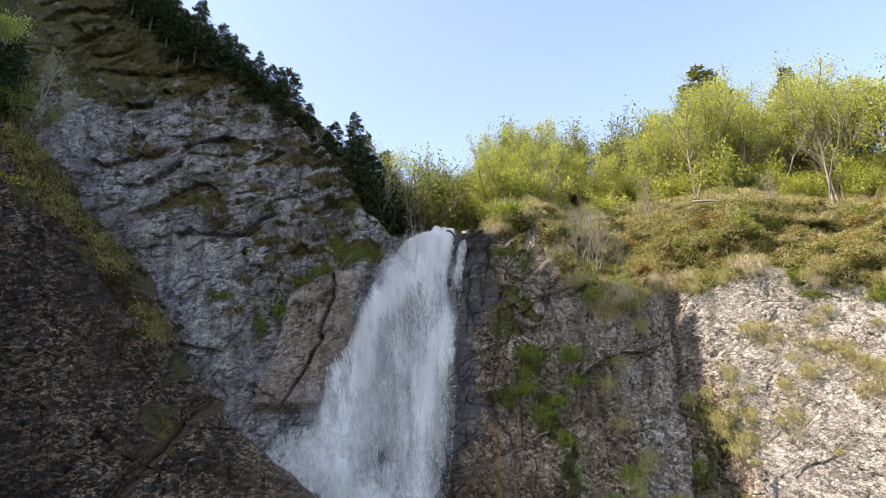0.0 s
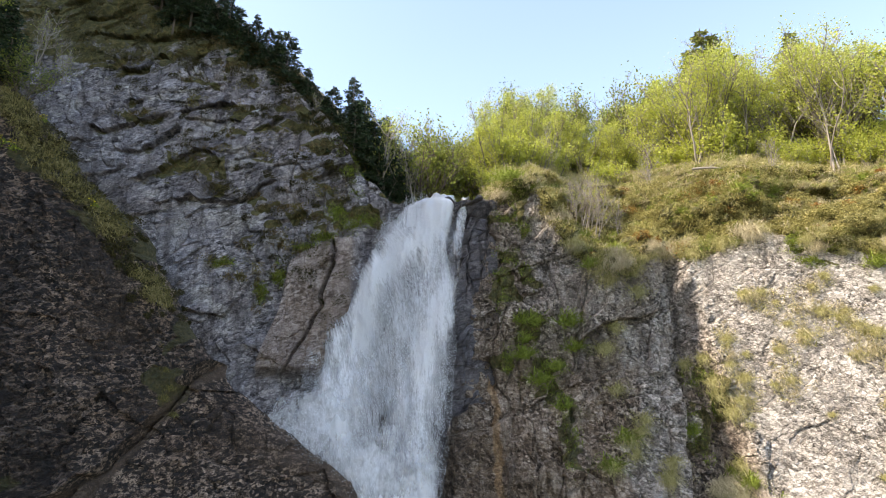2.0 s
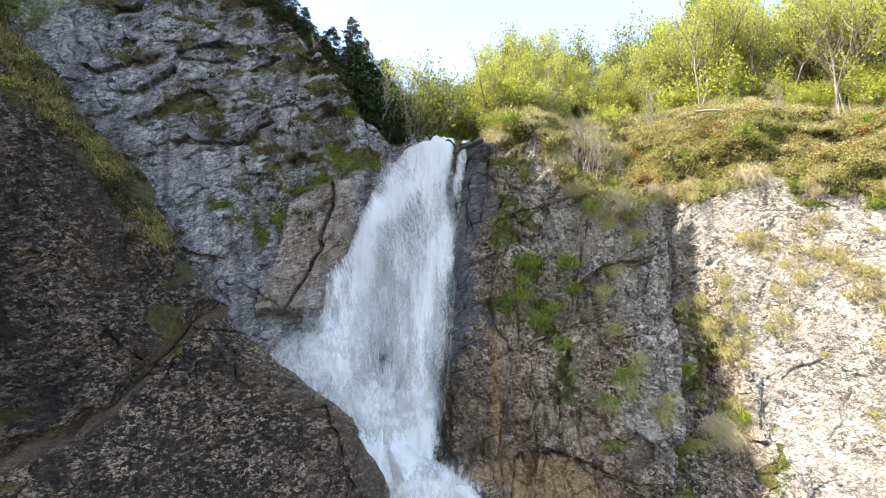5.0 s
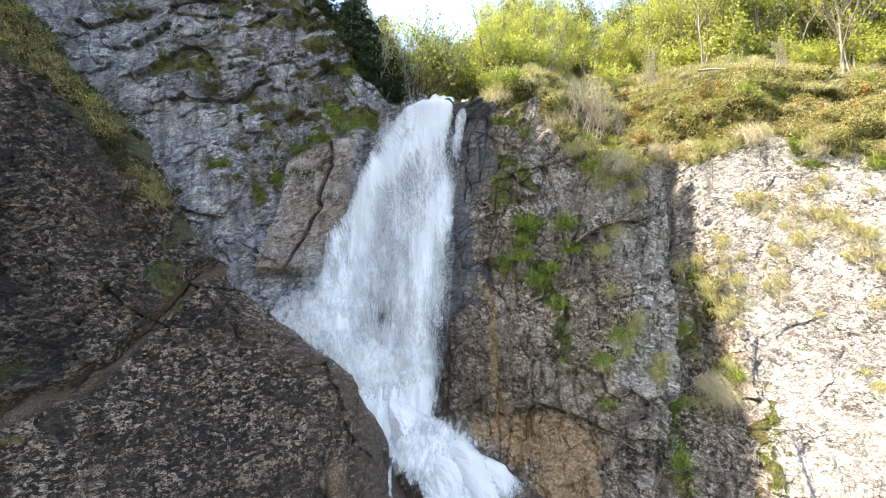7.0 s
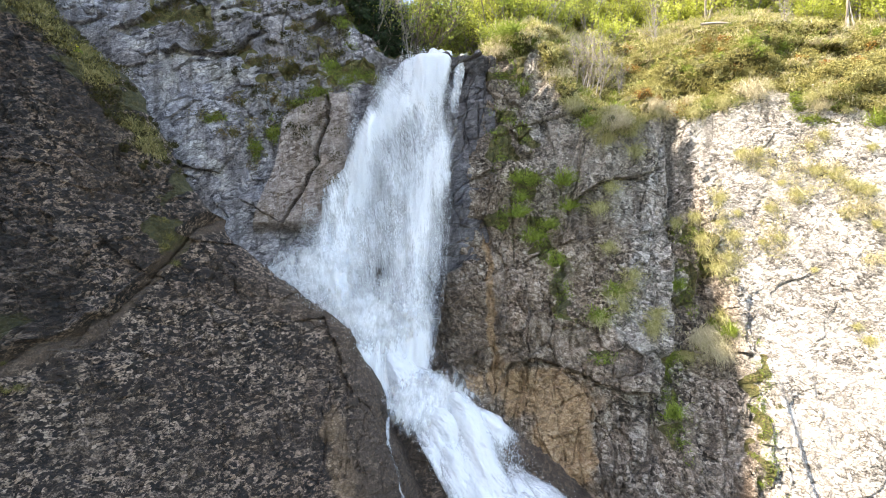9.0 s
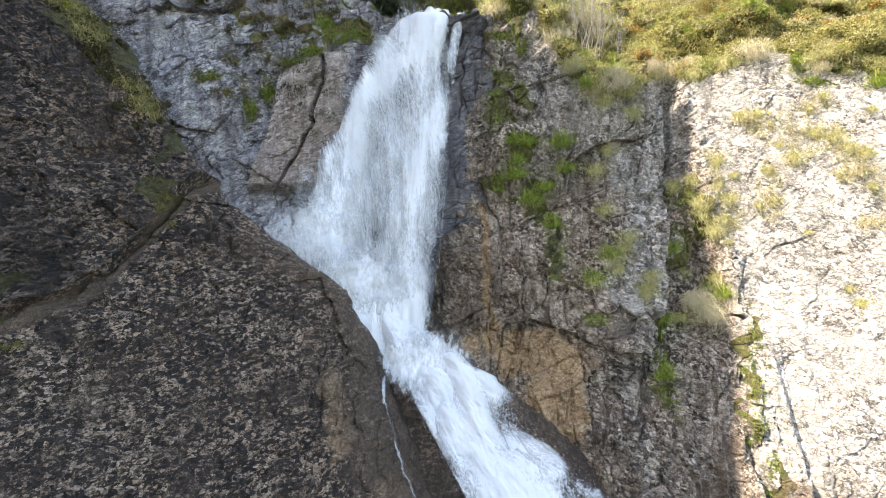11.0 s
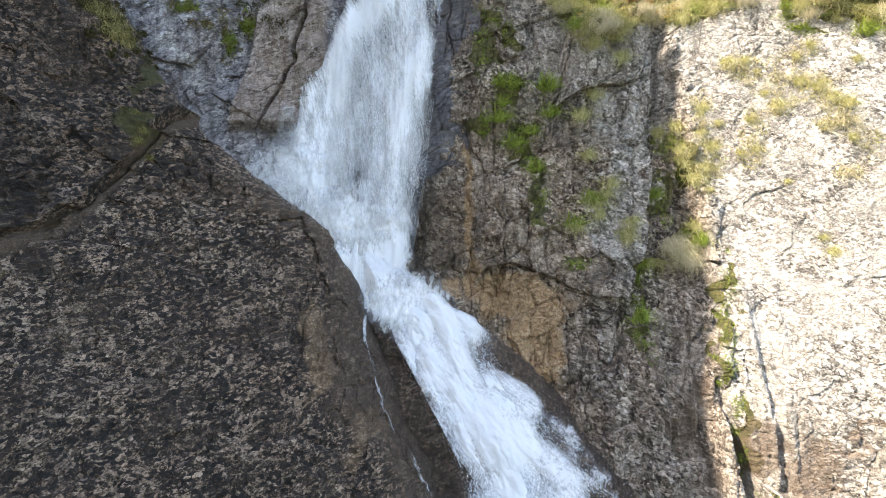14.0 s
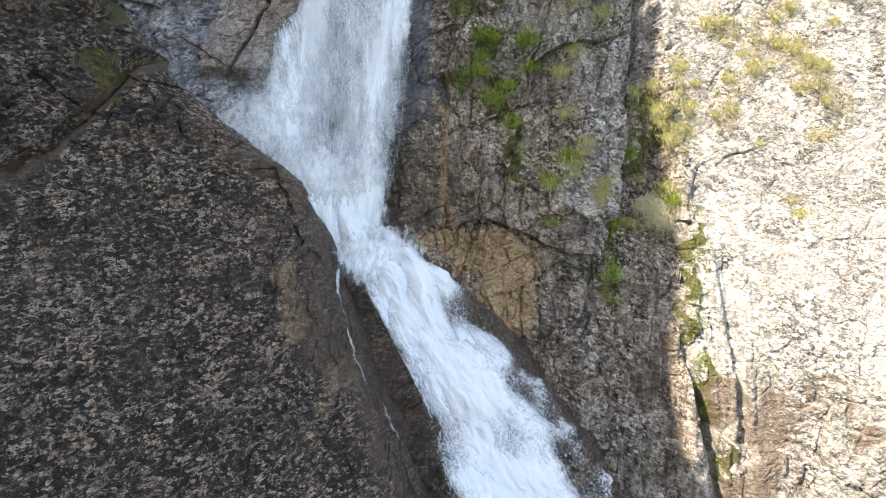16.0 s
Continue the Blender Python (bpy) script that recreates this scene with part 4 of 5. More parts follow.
def spruce(name, seed, height, label, mat=None, width=0.3):
    """A conifer: straight trunk, whorls of drooping branches carrying needle sprays."""
    rng = np.random.default_rng(seed)
    lines = [(np.array([[0, 0, -0.4], [0.02, 0, height * 0.5], [0, 0, height]]), np.array([0.035, 0.022, 0.005]) * height * 0.6)]
    at, way = [], []
    whorls = int(height * 6)
    for w in range(whorls):
        f = 0.06 + 0.94 * w / whorls
        reach = height * width * (1 - f) ** 0.8 * rng.uniform(0.6, 1.15) + 0.08
        for k in range(rng.integers(4, 7)):
            a = rng.uniform(0, 2 * np.pi)
            out = np.array([math.cos(a), math.sin(a), 0])
            r = reach * rng.uniform(0.6, 1.1)
            s = np.linspace(0, 1, 5)
            z = height * f + 0.15 * r * s - 0.45 * r * s ** 2 + 0.12 * r * s ** 4
            pts = out * (r * s)[:, None] + np.array([0, 0, 1]) * z[:, None]
            lines.append((pts, 0.012 * np.linspace(1, 0.3, 5)))
            m = max(8, int(80 * r))
            q = rng.uniform(0.12, 1, m)
            p = np.stack([np.interp(q, s, pts[:, j]) for j in range(3)], 1)
            sidew = np.cross(out, [0, 0, 1])
            wobble = rng.normal(size=(m, 1)) * 0.13 * r * (1.1 - q[:, None])
            at.append(p + sidew * wobble + rng.normal(size=(m, 3)) * 0.02)
            way.append(out * 0.8 + sidew * np.sign(wobble) * 0.7 + np.array([0, 0, -0.25]) + 0 * p)
    tree = tagged(new(name), label, "tree")
    part("trunk", tube_mesh("trunk", lines, 4), BARK, tree)
    part("crown", leaf_mesh("crown", np.concatenate(at), 0.05, rng, 2.8, np.concatenate(way)), mat or NEEDLE, tree)
    return tree


def blades(rng, roots, out, length, droop, width=0.014, sway=0.5):
    """Grass blades as bent ribbons from root points; out: the way they lean."""
    n = len(roots)
    side = rng.normal(size=(n, 3))
    way = out * rng.uniform(0.3, 1.0, (n, 1)) + np.array([0, 0, 1.0]) * rng.uniform(0.5, 1.1, (n, 1)) + sway * side * np.array([1, 0.6, 0.4])
    way /= np.linalg.norm(way, axis=1, keepdims=True)
    ln = length * rng.uniform(0.35, 1.3, (n, 1))
    p1 = roots + way * ln * 0.45
    p2 = p1 + (way * 0.6 + out * 0.35 * droop + np.array([0, 0, -0.75 * droop])) * ln * 0.4
    p3 = p2 + (way * 0.15 + out * 0.15 + np.array([0, 0, -1.2 * droop])) * ln * 0.35
    p2, p3 = p2 + 0.12 * ln * rng.normal(size=(n, 3)), p3 + 0.2 * ln * rng.normal(size=(n, 3))
    flat = np.cross(way, out + 0.4 * rng.normal(size=(n, 3)))
    flat /= np.linalg.norm(flat, axis=1, keepdims=True) + 1e-9
    w = width * rng.uniform(0.6, 1.3, (n, 1))
    v = np.stack([roots - flat * w, roots + flat * w, p1 - flat * w * 0.8, p1 + flat * w * 0.8, p2 - flat * w * 0.55, p2 + flat * w * 0.55, p3 - flat * w * 0.1, p3 + flat * w * 0.1], 1)
    return v.reshape(-1, 3), np.concatenate([np.arange(n)[:, None] * 8 + np.array([[a, a + 1, a + 3, a + 2]]) for a in (0, 2, 4)])


def grass_tuft(name, seed, length, count, material, label, droop=0.9, radius=0.1):
    rng = np.random.default_rng(seed)
    roots = np.stack([rng.normal(size=count) * radius, rng.normal(size=count) * 0.05, rng.normal(size=count) * radius * 0.6], 1)
    v, f = blades(rng, roots, np.array([[0, -1.0, 0]]), length * np.exp(0.3 * rng.normal(size=(count, 1))), droop, 0.007, 0.8)
    return tagged(part(name, mesh_from(name, v, f, False), material), label, "grass")


def on_right(x, z):
    x, z = np.atleast_1d(np.float64(x)), np.atleast_1d(np.float64(z))
    y = right_rock(x, z)
    return y - rock_detail(x, y, z, 0.9, -0.1, 300, 0.8, right_calm(x, z), 0.55)


def on_near(x, z):
    x, z = np.atleast_1d(np.float64(x)), np.atleast_1d(np.float64(z))
    y = near_rock(x, z)
    return y - rock_detail(x, y, z, 0.75, 0.3, 100, tall=0.65)


def on_back(x, z):
    x, z = np.atleast_1d(np.float64(x)), np.atleast_1d(np.float64(z))
    y = back_rock(x, z)
    return y - rock_detail(x, y, z, 1.0, -0.3, 200, 0.3, back_calm(x, z), 1.0, 0.4)


# ---- tufts that hang on the rock, one by one ----
rng = np.random.default_rng(5)
tuft_kinds = [grass_tuft("grass_tuft", 11, 0.42, 380, GRASS, "straw and green grass tuft hanging from the rock", 1.1, 0.15),
              grass_tuft("grass_tuft", 12, 0.34, 200, GREEN_GRASS, "small fresh green grass tuft growing in the rock", 0.7, 0.1),
              grass_tuft("grass_tuft", 13, 0.46, 560, STRAW, "large bleached straw tussock drooping over the rock", 1.3, 0.22),
              grass_tuft("grass_tuft", 14, 0.3, 160, SHADED_GRASS, "dull green grass tuft in a shaded crack", 0.8, 0.1)]
used = [False] * 4


def hang(kind, x, z, on, size=1.0, turn=0.0):
    y = float(on(x, z)[0])
    m = Matrix.Translation((x, y + 0.02, z)) @ Euler((0, 0, turn)).to_matrix().to_4x4() @ Matrix.Diagonal((size, size, size, 1))
    if used[kind]:
        ob = copy_thing(tuft_kinds[kind], m)
    else:
        ob = tuft_kinds[kind]
        ob.matrix_world = m
        used[kind] = True
    ob["group"] = "grass tufts on the cliffs"
    return ob


for x, z in [(2.6, 15.95), (3.1, 15.9), (2.75, 15.3), (2.7, 14.75), (3.7, 14.35), (3.2, 13.95), (3.85, 13.1), (4.2, 15.85), (4.37, 15.0), (5.12, 11.3), (5.7, 12.1), (7.1, 9.6), (7.1, 8.4), (7.7, 12.3), (2.2, 21.3), (2.5, 21.2), (6.1, 18.4)]:
    hang(1, x, z, on_right, rng.uniform(0.8, 1.4), rng.uniform(-0.4, 0.4))
for x, z in [(5.28, 14.9), (5.76, 11.95), (5.85, 11.6), (5.12, 11.2), (6.85, 11.4), (6.75, 11.0), (6.2, 12.65), (6.1, 12.3), (6.65, 10.85), (7.76, 14.35), (8.2, 14.5), (8.38, 13.76), (8.53, 13.4), (8.74, 12.85), (5.85, 17.9), (6.45, 17.6),
             (6.42, 16.75), (5.47, 17.2), (5.7, 15.6), (5.6, 13.6)]:
    hang(0, x, z, on_right, rng.uniform(0.8, 1.25), rng.uniform(-0.4, 0.4))
for x, z in [(8.35, 10.7), (8.9, 11.35), (9.05, 10.9), (8.55, 10.3), (8.0, 10.15), (8.15, 10.65), (7.25, 10.05), (8.7, 11.1), (8.4, 10.5), (7.7, 10.2)]:
    hang((0, 1, 0, 2)[int(x * 100) % 4], x, z, on_right, rng.uniform(0.8, 1.15), rng.uniform(-0.4, 0.4))
for x, z in [(9.12, 13.85), (8.85, 15.1), (8.78, 14.3), (8.95, 13.2), (9.0, 12.5), (11.94, 11.15), (12.15, 10.75), (9.54, 16.5), (9.97, 16.55), (10.3, 16.2), (11.24, 16.6), (11.4, 15.8), (11.75, 15.6), (12.14, 15.3), (12.5, 15.1),
             (10.14, 14.7), (10.3, 13.8), (10.84, 15.1), (11.1, 12.8), (10.5, 15.5), (12, 14.4), (12.6, 14.1), (11.95, 15.8), (9.9, 13.65), (11.6, 16.9), (12.7, 16.4), (9.3, 14.6)]:
    hang(0, x, z, on_right, rng.uniform(0.35, 0.85), rng.uniform(-0.5, 0.5))
for x, z in [(-7.9, 13.2), (-7.7, 12.75), (-9.87, 9.6), (-10.1, 9.55), (-9.7, 9.65), (-8.05, 14.0), (-8.2, 14.7), (-10.5, 10.1), (-7.85, 13.5), (-10.3, 9.7)]:
    hang(3, x, z, on_near, rng.uniform(0.6, 1.1), rng.uniform(-0.4, 0.4))


for k in range(30):
    x = 2.0 + 14 * ((k * 0.618) % 1)
    low, high = float(grass_line(x)), float(right_crest(x))
    f = (k * 0.414) % 1
    if not 2.6 < x < 4.0:
        hang((2, 0, 0, 1, 1)[k % 5], x, low - 0.1 + (high - low) * f ** 1.6, on_right, rng.uniform(0.6, 1.0), rng.uniform(-0.8, 0.6))


# a fringe of tussocks hangs over the lower edge of the turf
for k in range(30):
    x = 3.9 + 11.6 * k / 30 + rng.uniform(-0.25, 0.25)
    hang((2, 0, 0, 1, 0)[k % 5], x, float(grass_line(x)) + rng.uniform(-0.25, 0.7), on_right, rng.uniform(0.6, 1.15), rng.uniform(-0.9, 0.9))
# ---- turf on the brow, on the buttress's edge and on the ledges: uncounted grass ----
def turf(name, x, z, on, material, label, length, per, droop, seed, out=(0, -1, 0)):
    rng = np.random.default_rng(seed)
    y = on(x, z)
    roots = np.repeat(np.stack([x, y + 0.03, z], 1), per, 0) + rng.normal(size=(len(x) * per, 3)) * np.array([0.1, 0.04, 0.07])
    ln = np.repeat(length * rng.uniform(0.5, 1.4, (len(x), 1)), per, 0)
    v, f = blades(rng, roots, np.array([out], float), ln, droop, 0.01, 0.6)
    return tagged(part(name, mesh_from(name, v, f, False), material), label, "grass", kind="stuff")


def scatter(rng, n, x0, x1, low, high):
    x = rng.uniform(x0, x1, n)
    return x, low(x) + (high(x) - low(x)) * rng.uniform(0, 1, n)


rng = np.random.default_rng(9)
for k, (mat, label, n, ln) in enumerate([(GRASS, "straw and green turf over the cliff brow", 800, 0.17), (STRAW, "bleached dry grass over the cliff brow", 200, 0.2), (GREEN_GRASS, "fresh green grass on the cliff brow", 600, 0.15)]):
    x, z = scatter(rng, n, 1.5, 16.5, lambda x: grass_line(x) - 0.15, lambda x: right_crest(x) - 0.05)
    keep = smooth_noise(x * 0.9, z * 1.4, x * 0 + 3 * k, 90 + k) > -0.25
    turf("brow_turf", x[keep], z[keep], on_right, mat, label, ln, 34, 0.9, 70 + k)
z = 15.9 + 8.4 * rng.uniform(0, 1, 1500) ** 0.9
x = near_edge(z) - 0.1 - 0.65 * rng.uniform(0, 1, 1500) * step(14.5, 18.0, z)
keep = smooth_noise(x * 1.1, z * 1.1, x * 0, 97) + 0.5 * smooth_noise(x * 2.7, z * 2.7, x * 0, 98) > -0.35
x, z = x[keep], z[keep]
turf("edge_turf", x[::2], z[::2], on_near, SHADED_GRASS, "olive grass along the buttress edge", 0.15, 24, 1.0, 80, (0.4, -0.8, 0))
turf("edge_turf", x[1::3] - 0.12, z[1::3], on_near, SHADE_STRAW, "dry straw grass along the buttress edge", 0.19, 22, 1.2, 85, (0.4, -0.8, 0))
pick = rng.integers(0, len(MOSS_BACK), 900)
spots = np.array(MOSS_BACK)[pick]
x = spots[:, 0] + spots[:, 2] * rng.normal(size=900) * 0.55
z = spots[:, 1] + spots[:, 3] * rng.normal(size=900) * 0.5
ok = (z < back_crest(x) - 0.2) & (x > -17)
turf("ledge_turf", x[ok][::2], z[ok][::2], on_back, SHADED_GRASS, "dull green grass on the ledges of the back cliff", 0.11, 30, 0.9, 81)
turf("ledge_turf", x[ok][1::2], z[ok][1::2], on_back, BROWN_GRASS, "withered brown grass on the ledges of the back cliff", 0.12, 26, 1.0, 86)
spots = np.array(LIP_MOSS)[rng.integers(0, len(LIP_MOSS), 420)]
turf("lip_moss", spots[:, 0] + spots[:, 2] * rng.normal(size=420) * 0.5, spots[:, 1] + spots[:, 3] * rng.normal(size=420) * 0.5, on_back, GREEN_GRASS, "vivid green moss and grass beside the lip of the fall", 0.09, 30, 0.9, 87)
pick = rng.integers(0, len(MOSS_RIGHT), 500)
spots = np.array(MOSS_RIGHT)[pick]
turf("wall_moss", spots[:, 0] + spots[:, 2] * rng.normal(size=500) * 0.5, spots[:, 1] + spots[:, 3] * rng.normal(size=500) * 0.5, on_right, GREEN_GRASS, "short green moss and grass on the wet wall", 0.11, 26, 1.0, 82)


spots = np.array(STRAW_RIGHT)[rng.integers(0, len(STRAW_RIGHT), 620)]
x = spots[:, 0] + spots[:, 2] * rng.normal(size=620) * 0.5
z = spots[:, 1] + spots[:, 3] * rng.normal(size=620) * 0.5
turf("wall_grass", x[:260], z[:260], on_right, STRAW, "bleached straw grass in bands on the sunlit wall", 0.2, 16, 1.2, 83)
turf("wall_grass", x[420:], z[420:], on_right, GRASS, "yellow green grass in bands on the sunlit wall", 0.16, 16, 1.0, 84)


# the slope behind the brow, under the trees
for k, (mat, label, n, ln) in enumerate([(GRASS, "straw and green grass under the trees", 1500, 0.26), (STRAW, "dry grass under the trees", 500, 0.3), (GREEN_GRASS, "green grass beside the lip of the fall", 700, 0.22)]):
    x, back = rng.uniform(1.9, 17, n), 3.2 * rng.uniform(0, 1, n) ** 1.5
    if k == 2:
        x[:350], back[:350] = rng.uniform(-4.5, -1.0, 350), rng.uniform(0, 1.2, 350)
    y, z = slope_at(x, back)
    rnd = np.random.default_rng(90 + k)
    roots = np.repeat(np.stack([x, y, z - 0.02], 1), 30, 0) + rnd.normal(size=(n * 30, 3)) * np.array([0.12, 0.1, 0.02])
    v, f = blades(rnd, roots, np.array([[0, -1.0, 0]]), np.repeat(ln * rnd.uniform(0.5, 1.4, (n, 1)), 30, 0), 0.8, 0.01, 0.6)
    tagged(part("slope_grass", mesh_from("slope_grass", v, f, False), mat), label, "grass", kind="stuff")


def heath(name, x, y, z, radius, seed, material, label, n=420, size=0.035):
    """Low cushions of small leaved shrubs."""
    rng = np.random.default_rng(seed)
    d = rng.normal(size=(len(x), n, 3))
    d /= np.linalg.norm(d, axis=2, keepdims=True)
    r = radius[:, None, None] * rng.uniform(0.55, 1.0, (len(x), n, 1)) * (1 + 0.25 * rng.normal(size=(len(x), 1, 1)))
    at = (np.stack([x, y, z], 1)[:, None] + d * r * np.array([1.25, 0.8, 0.7])).reshape(-1, 3)
    return tagged(part(name, leaf_mesh(name, at, size, rng, 1.6), material), label, "shrub", kind="stuff")


x, z = scatter(rng, 820, 3.6, 16, lambda x: grass_line(x) + 0.1, lambda x: right_crest(x))
heath("heath_cushions", x, on_right(x, z) + 0.08, z, rng.uniform(0.1, 0.42, 820), 61, HEATH, "brown and olive heath cushions on the cliff brow")
x = rng.uniform(-17, -3.4, 420)
z = back_crest(x) - rng.uniform(0, 1, 420) ** 2 * 7.5
spot = rng.uniform(15.5, 24, 130)
xe = near_edge(spot) - rng.uniform(-0.02, 0.85, 130)
# dark clumps that stand for the shaded undersides of the edge grass
heath("edge_shrubs", xe, on_near(xe, spot) + 0.03, spot, rng.uniform(0.06, 0.24, 130), 65, HEATH_DARK, "dark heath clumps standing in for shaded undersides along the buttress edge", 260)
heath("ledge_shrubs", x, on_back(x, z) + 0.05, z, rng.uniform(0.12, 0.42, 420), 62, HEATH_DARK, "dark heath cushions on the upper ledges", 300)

# ---- trees and bushes on the brow ----
TREES = {"ash": broadleaf("young_tree", 1, 3.8, 4600, LEAF, GREY_BARK, "young tree with bright yellow green spring leaves", 5, 0.05, 0.3, 0.11),
         "maple": broadleaf("young_tree", 2, 3.2, 5000, LEAF, GREY_BARK, "bushy young tree in fresh light green leaf", 6, 0.05, 0.4, 0.11),
         "low": broadleaf("leafy_bush", 8, 1.3, 2200, LEAF, GREY_BARK, "low leafy bush on the cliff brow", 6, 0.05, 0.7, 0.12, "bush"),
         "willow": broadleaf("willow_bush", 3, 2.6, 4200, LEAF_DULL, BARK, "sparse willow bush with small olive leaves", 7, 0.045, 0.4, 0.15, "bush"),
         "birch": broadleaf("birch_sapling", 4, 4.0, 3200, LEAF, BIRCH, "slender pale birch sapling, thinly leaved", 3, 0.04, 0.2, 0.16),
         "bare": broadleaf("bare_sapling", 5, 3.2, 150, LEAF, BIRCH, "bare pale sapling with few opening buds", 3, 0.05, 0.3),
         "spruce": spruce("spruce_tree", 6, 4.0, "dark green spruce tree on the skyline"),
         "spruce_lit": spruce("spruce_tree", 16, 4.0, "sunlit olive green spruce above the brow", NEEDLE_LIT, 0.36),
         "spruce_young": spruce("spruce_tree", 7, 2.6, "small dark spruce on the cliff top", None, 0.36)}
first = dict.fromkeys(TREES, True)


def plant_at(kind, x, y, z, size=1.0, turn=0.0, tip=0.0, group="trees on the cliff top"):
    m = Matrix.Translation((x, y, z)) @ Euler((tip, 0, turn)).to_matrix().to_4x4() @ Matrix.Diagonal((size, size, size, 1))
    if first[kind]:
        TREES[kind].matrix_world = m
        first[kind] = False
        ob = TREES[kind]
    else:
        ob = copy_thing(TREES[kind], m)
    ob["group"] = group
    return ob


def plant(kind, x, back, size=1.0, turn=0.0, tip=0.0):
    y, z = slope_at(np.array([float(x)]), np.array([float(back)]))
    return plant_at(kind, x, float(y[0]), float(z[0]), size, turn, tip)


rng = np.random.default_rng(21)
for k in range(38):
    kind = ("maple", "ash", "ash", "willow", "maple")[k % 5]
    x = 2.0 + 15.5 * ((k * 0.618) % 1)
    plant(kind, x, 1.5 + 4.8 * ((k * 0.414) % 1), rng.uniform(0.65, 1.2) * (0.72 + 0.045 * x), rng.uniform(0, 6.28), rng.uniform(-0.1, 0.1))
for k in range(38):
    plant("low", 2.2 + 15 * ((k * 0.618 + 0.3) % 1), 0.9 + 3.2 * ((k * 0.37) % 1), rng.uniform(0.7, 1.25), rng.uniform(0, 6.28), 0.2)
for x, back, size in [(11.5, 6.0, 1.15), (12.2, 6.0, 1.25), (12.8, 6.4, 1.15), (13.6, 6.2, 0.95), (15.9, 6.5, 1.1), (16.6, 6.2, 0.95), (11.9, 5.4, 1.05)]:
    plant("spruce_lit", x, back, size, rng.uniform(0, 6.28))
for x, back, size in [(13.8, 1.0, 1.1), (14.4, 1.6, 1.2), (10.0, 2.0, 1.0), (12.3, 2.2, 1.0)]:
    plant("birch", x, back, size, rng.uniform(0, 6.28), 0.05)
for kind, x, z, size in [("bare", 5.3, 19.3, 0.8), ("bare", 5.65, 19.2, 0.95), ("bare", 6.4, 19.1, 0.7), ("bare", 4.95, 19.7, 0.85), ("bare", 5.1, 19.5, 0.9)]:
    plant_at(kind, x, float(on_right(x, z)[0]) - 0.05, z, size, rng.uniform(0, 6.28), 0.08)
for x, back, size in [(7.9, 0.3, 0.8), (11.2, 0.2, 0.6), (4.0, 1.0, 0.9), (14.0, 2.2, 1.2), (15.0, 2.0, 1.2)]:
    plant("bare", x, back, size, rng.uniform(0, 6.28), 0.05)
# the dark group over the lip of the fall
for kind, x, back, size in [("spruce", -3.7, 1.2, 0.85), ("spruce", -3.3, 1.7, 1.05), ("spruce", -2.85, 1.2, 1.05), ("spruce", -2.5, 1.9, 1.25), ("spruce", -2.05, 1.3, 1.0), ("spruce", -3.1, 0.8, 0.75), ("spruce_young", -2.3, 0.8, 1.1), ("spruce", -1.6, 2.0, 0.95),
                            ("spruce_young", -3.5, 0.7, 0.95), ("spruce", -2.0, 0.7, 0.85), ("spruce", -1.75, 1.1, 0.9), ("spruce", -2.6, 0.6, 0.8), ("spruce", -2.7, 2.6, 1.2), ("willow", -1.2, 1.8, 1.15), ("willow", -0.7, 2.3, 1.15), ("willow", -0.9, 2.6, 1.3), ("willow", 0.9, 2.5, 1.1),
                            ("ash", 1.2, 3.0, 1.05), ("maple", 1.6, 2.5, 1.1), ("low", 1.8, 1.2, 0.8), ("low", 2.6, 1.3, 1.0), ("bare", -1.3, 1.3, 1.4), ("bare", -2.0, 1.0, 1.3), ("bare", -0.5, 2.4, 1.4), ("maple", 2.6, 2.6, 1.15),
                            ("low", -0.6, 1.6, 0.7), ("low", 0.5, 1.8, 0.8), ("birch", -2.35, 0.5, 0.95), ("willow", 0.2, 2.2, 1.0), ("ash", 0.4, 3.6, 0.95)]:
    plant(kind, x, back, size, rng.uniform(0, 6.28))
# the skyline of the back cliff: spruces in a loose row
for x, z, tall in [(-11.6, 29.0, 2.9), (-12.3, 30.3, 3.0), (-10.9, 29.3, 3.2), (-10.3, 28.5, 2.6), (-9.75, 28.4, 2.0), (-9.2, 28.1, 2.4), (-8.75, 27.9, 1.6), (-7.95, 27.0, 2.5), (-7.4, 26.9, 1.5), (-6.95, 26.3, 2.4), (-6.5, 25.8, 2.1),
                   (-5.55, 24.4, 2.4), (-5.2, 24.1, 1.4), (-4.5, 23.6, 1.75), (-4.75, 23.7, 1.3), (-13.2, 31.2, 3.0), (-14.2, 32.2, 3.0), (-6.1, 25.2, 1.2), (-8.3, 27.2, 1.5)]:
    plant_at("spruce_young" if tall < 2.2 else "spruce", x, 21.75 + 0.1 * (z - 23), z - 0.3, 1.22 * tall / (2.6 if tall < 2.2 else 4.0), rng.uniform(0, 6.28))
x = rng.uniform(-15, -3.4, 120)
y, z = slope_at(x, rng.uniform(0, 0.8, 120))
heath("skyline_shrubs", x, y, z + 0.1, rng.uniform(0.15, 0.4, 120), 64, HEATH_DARK, "dark low shrubs along the cliff top", 260)
for x, back, size in [(-5.0, 0.2, 0.45), (-9.3, 0.3, 0.5), (-11.5, 0.2, 0.6)]:
    plant("bare", x, back, size, rng.uniform(0, 6.28))
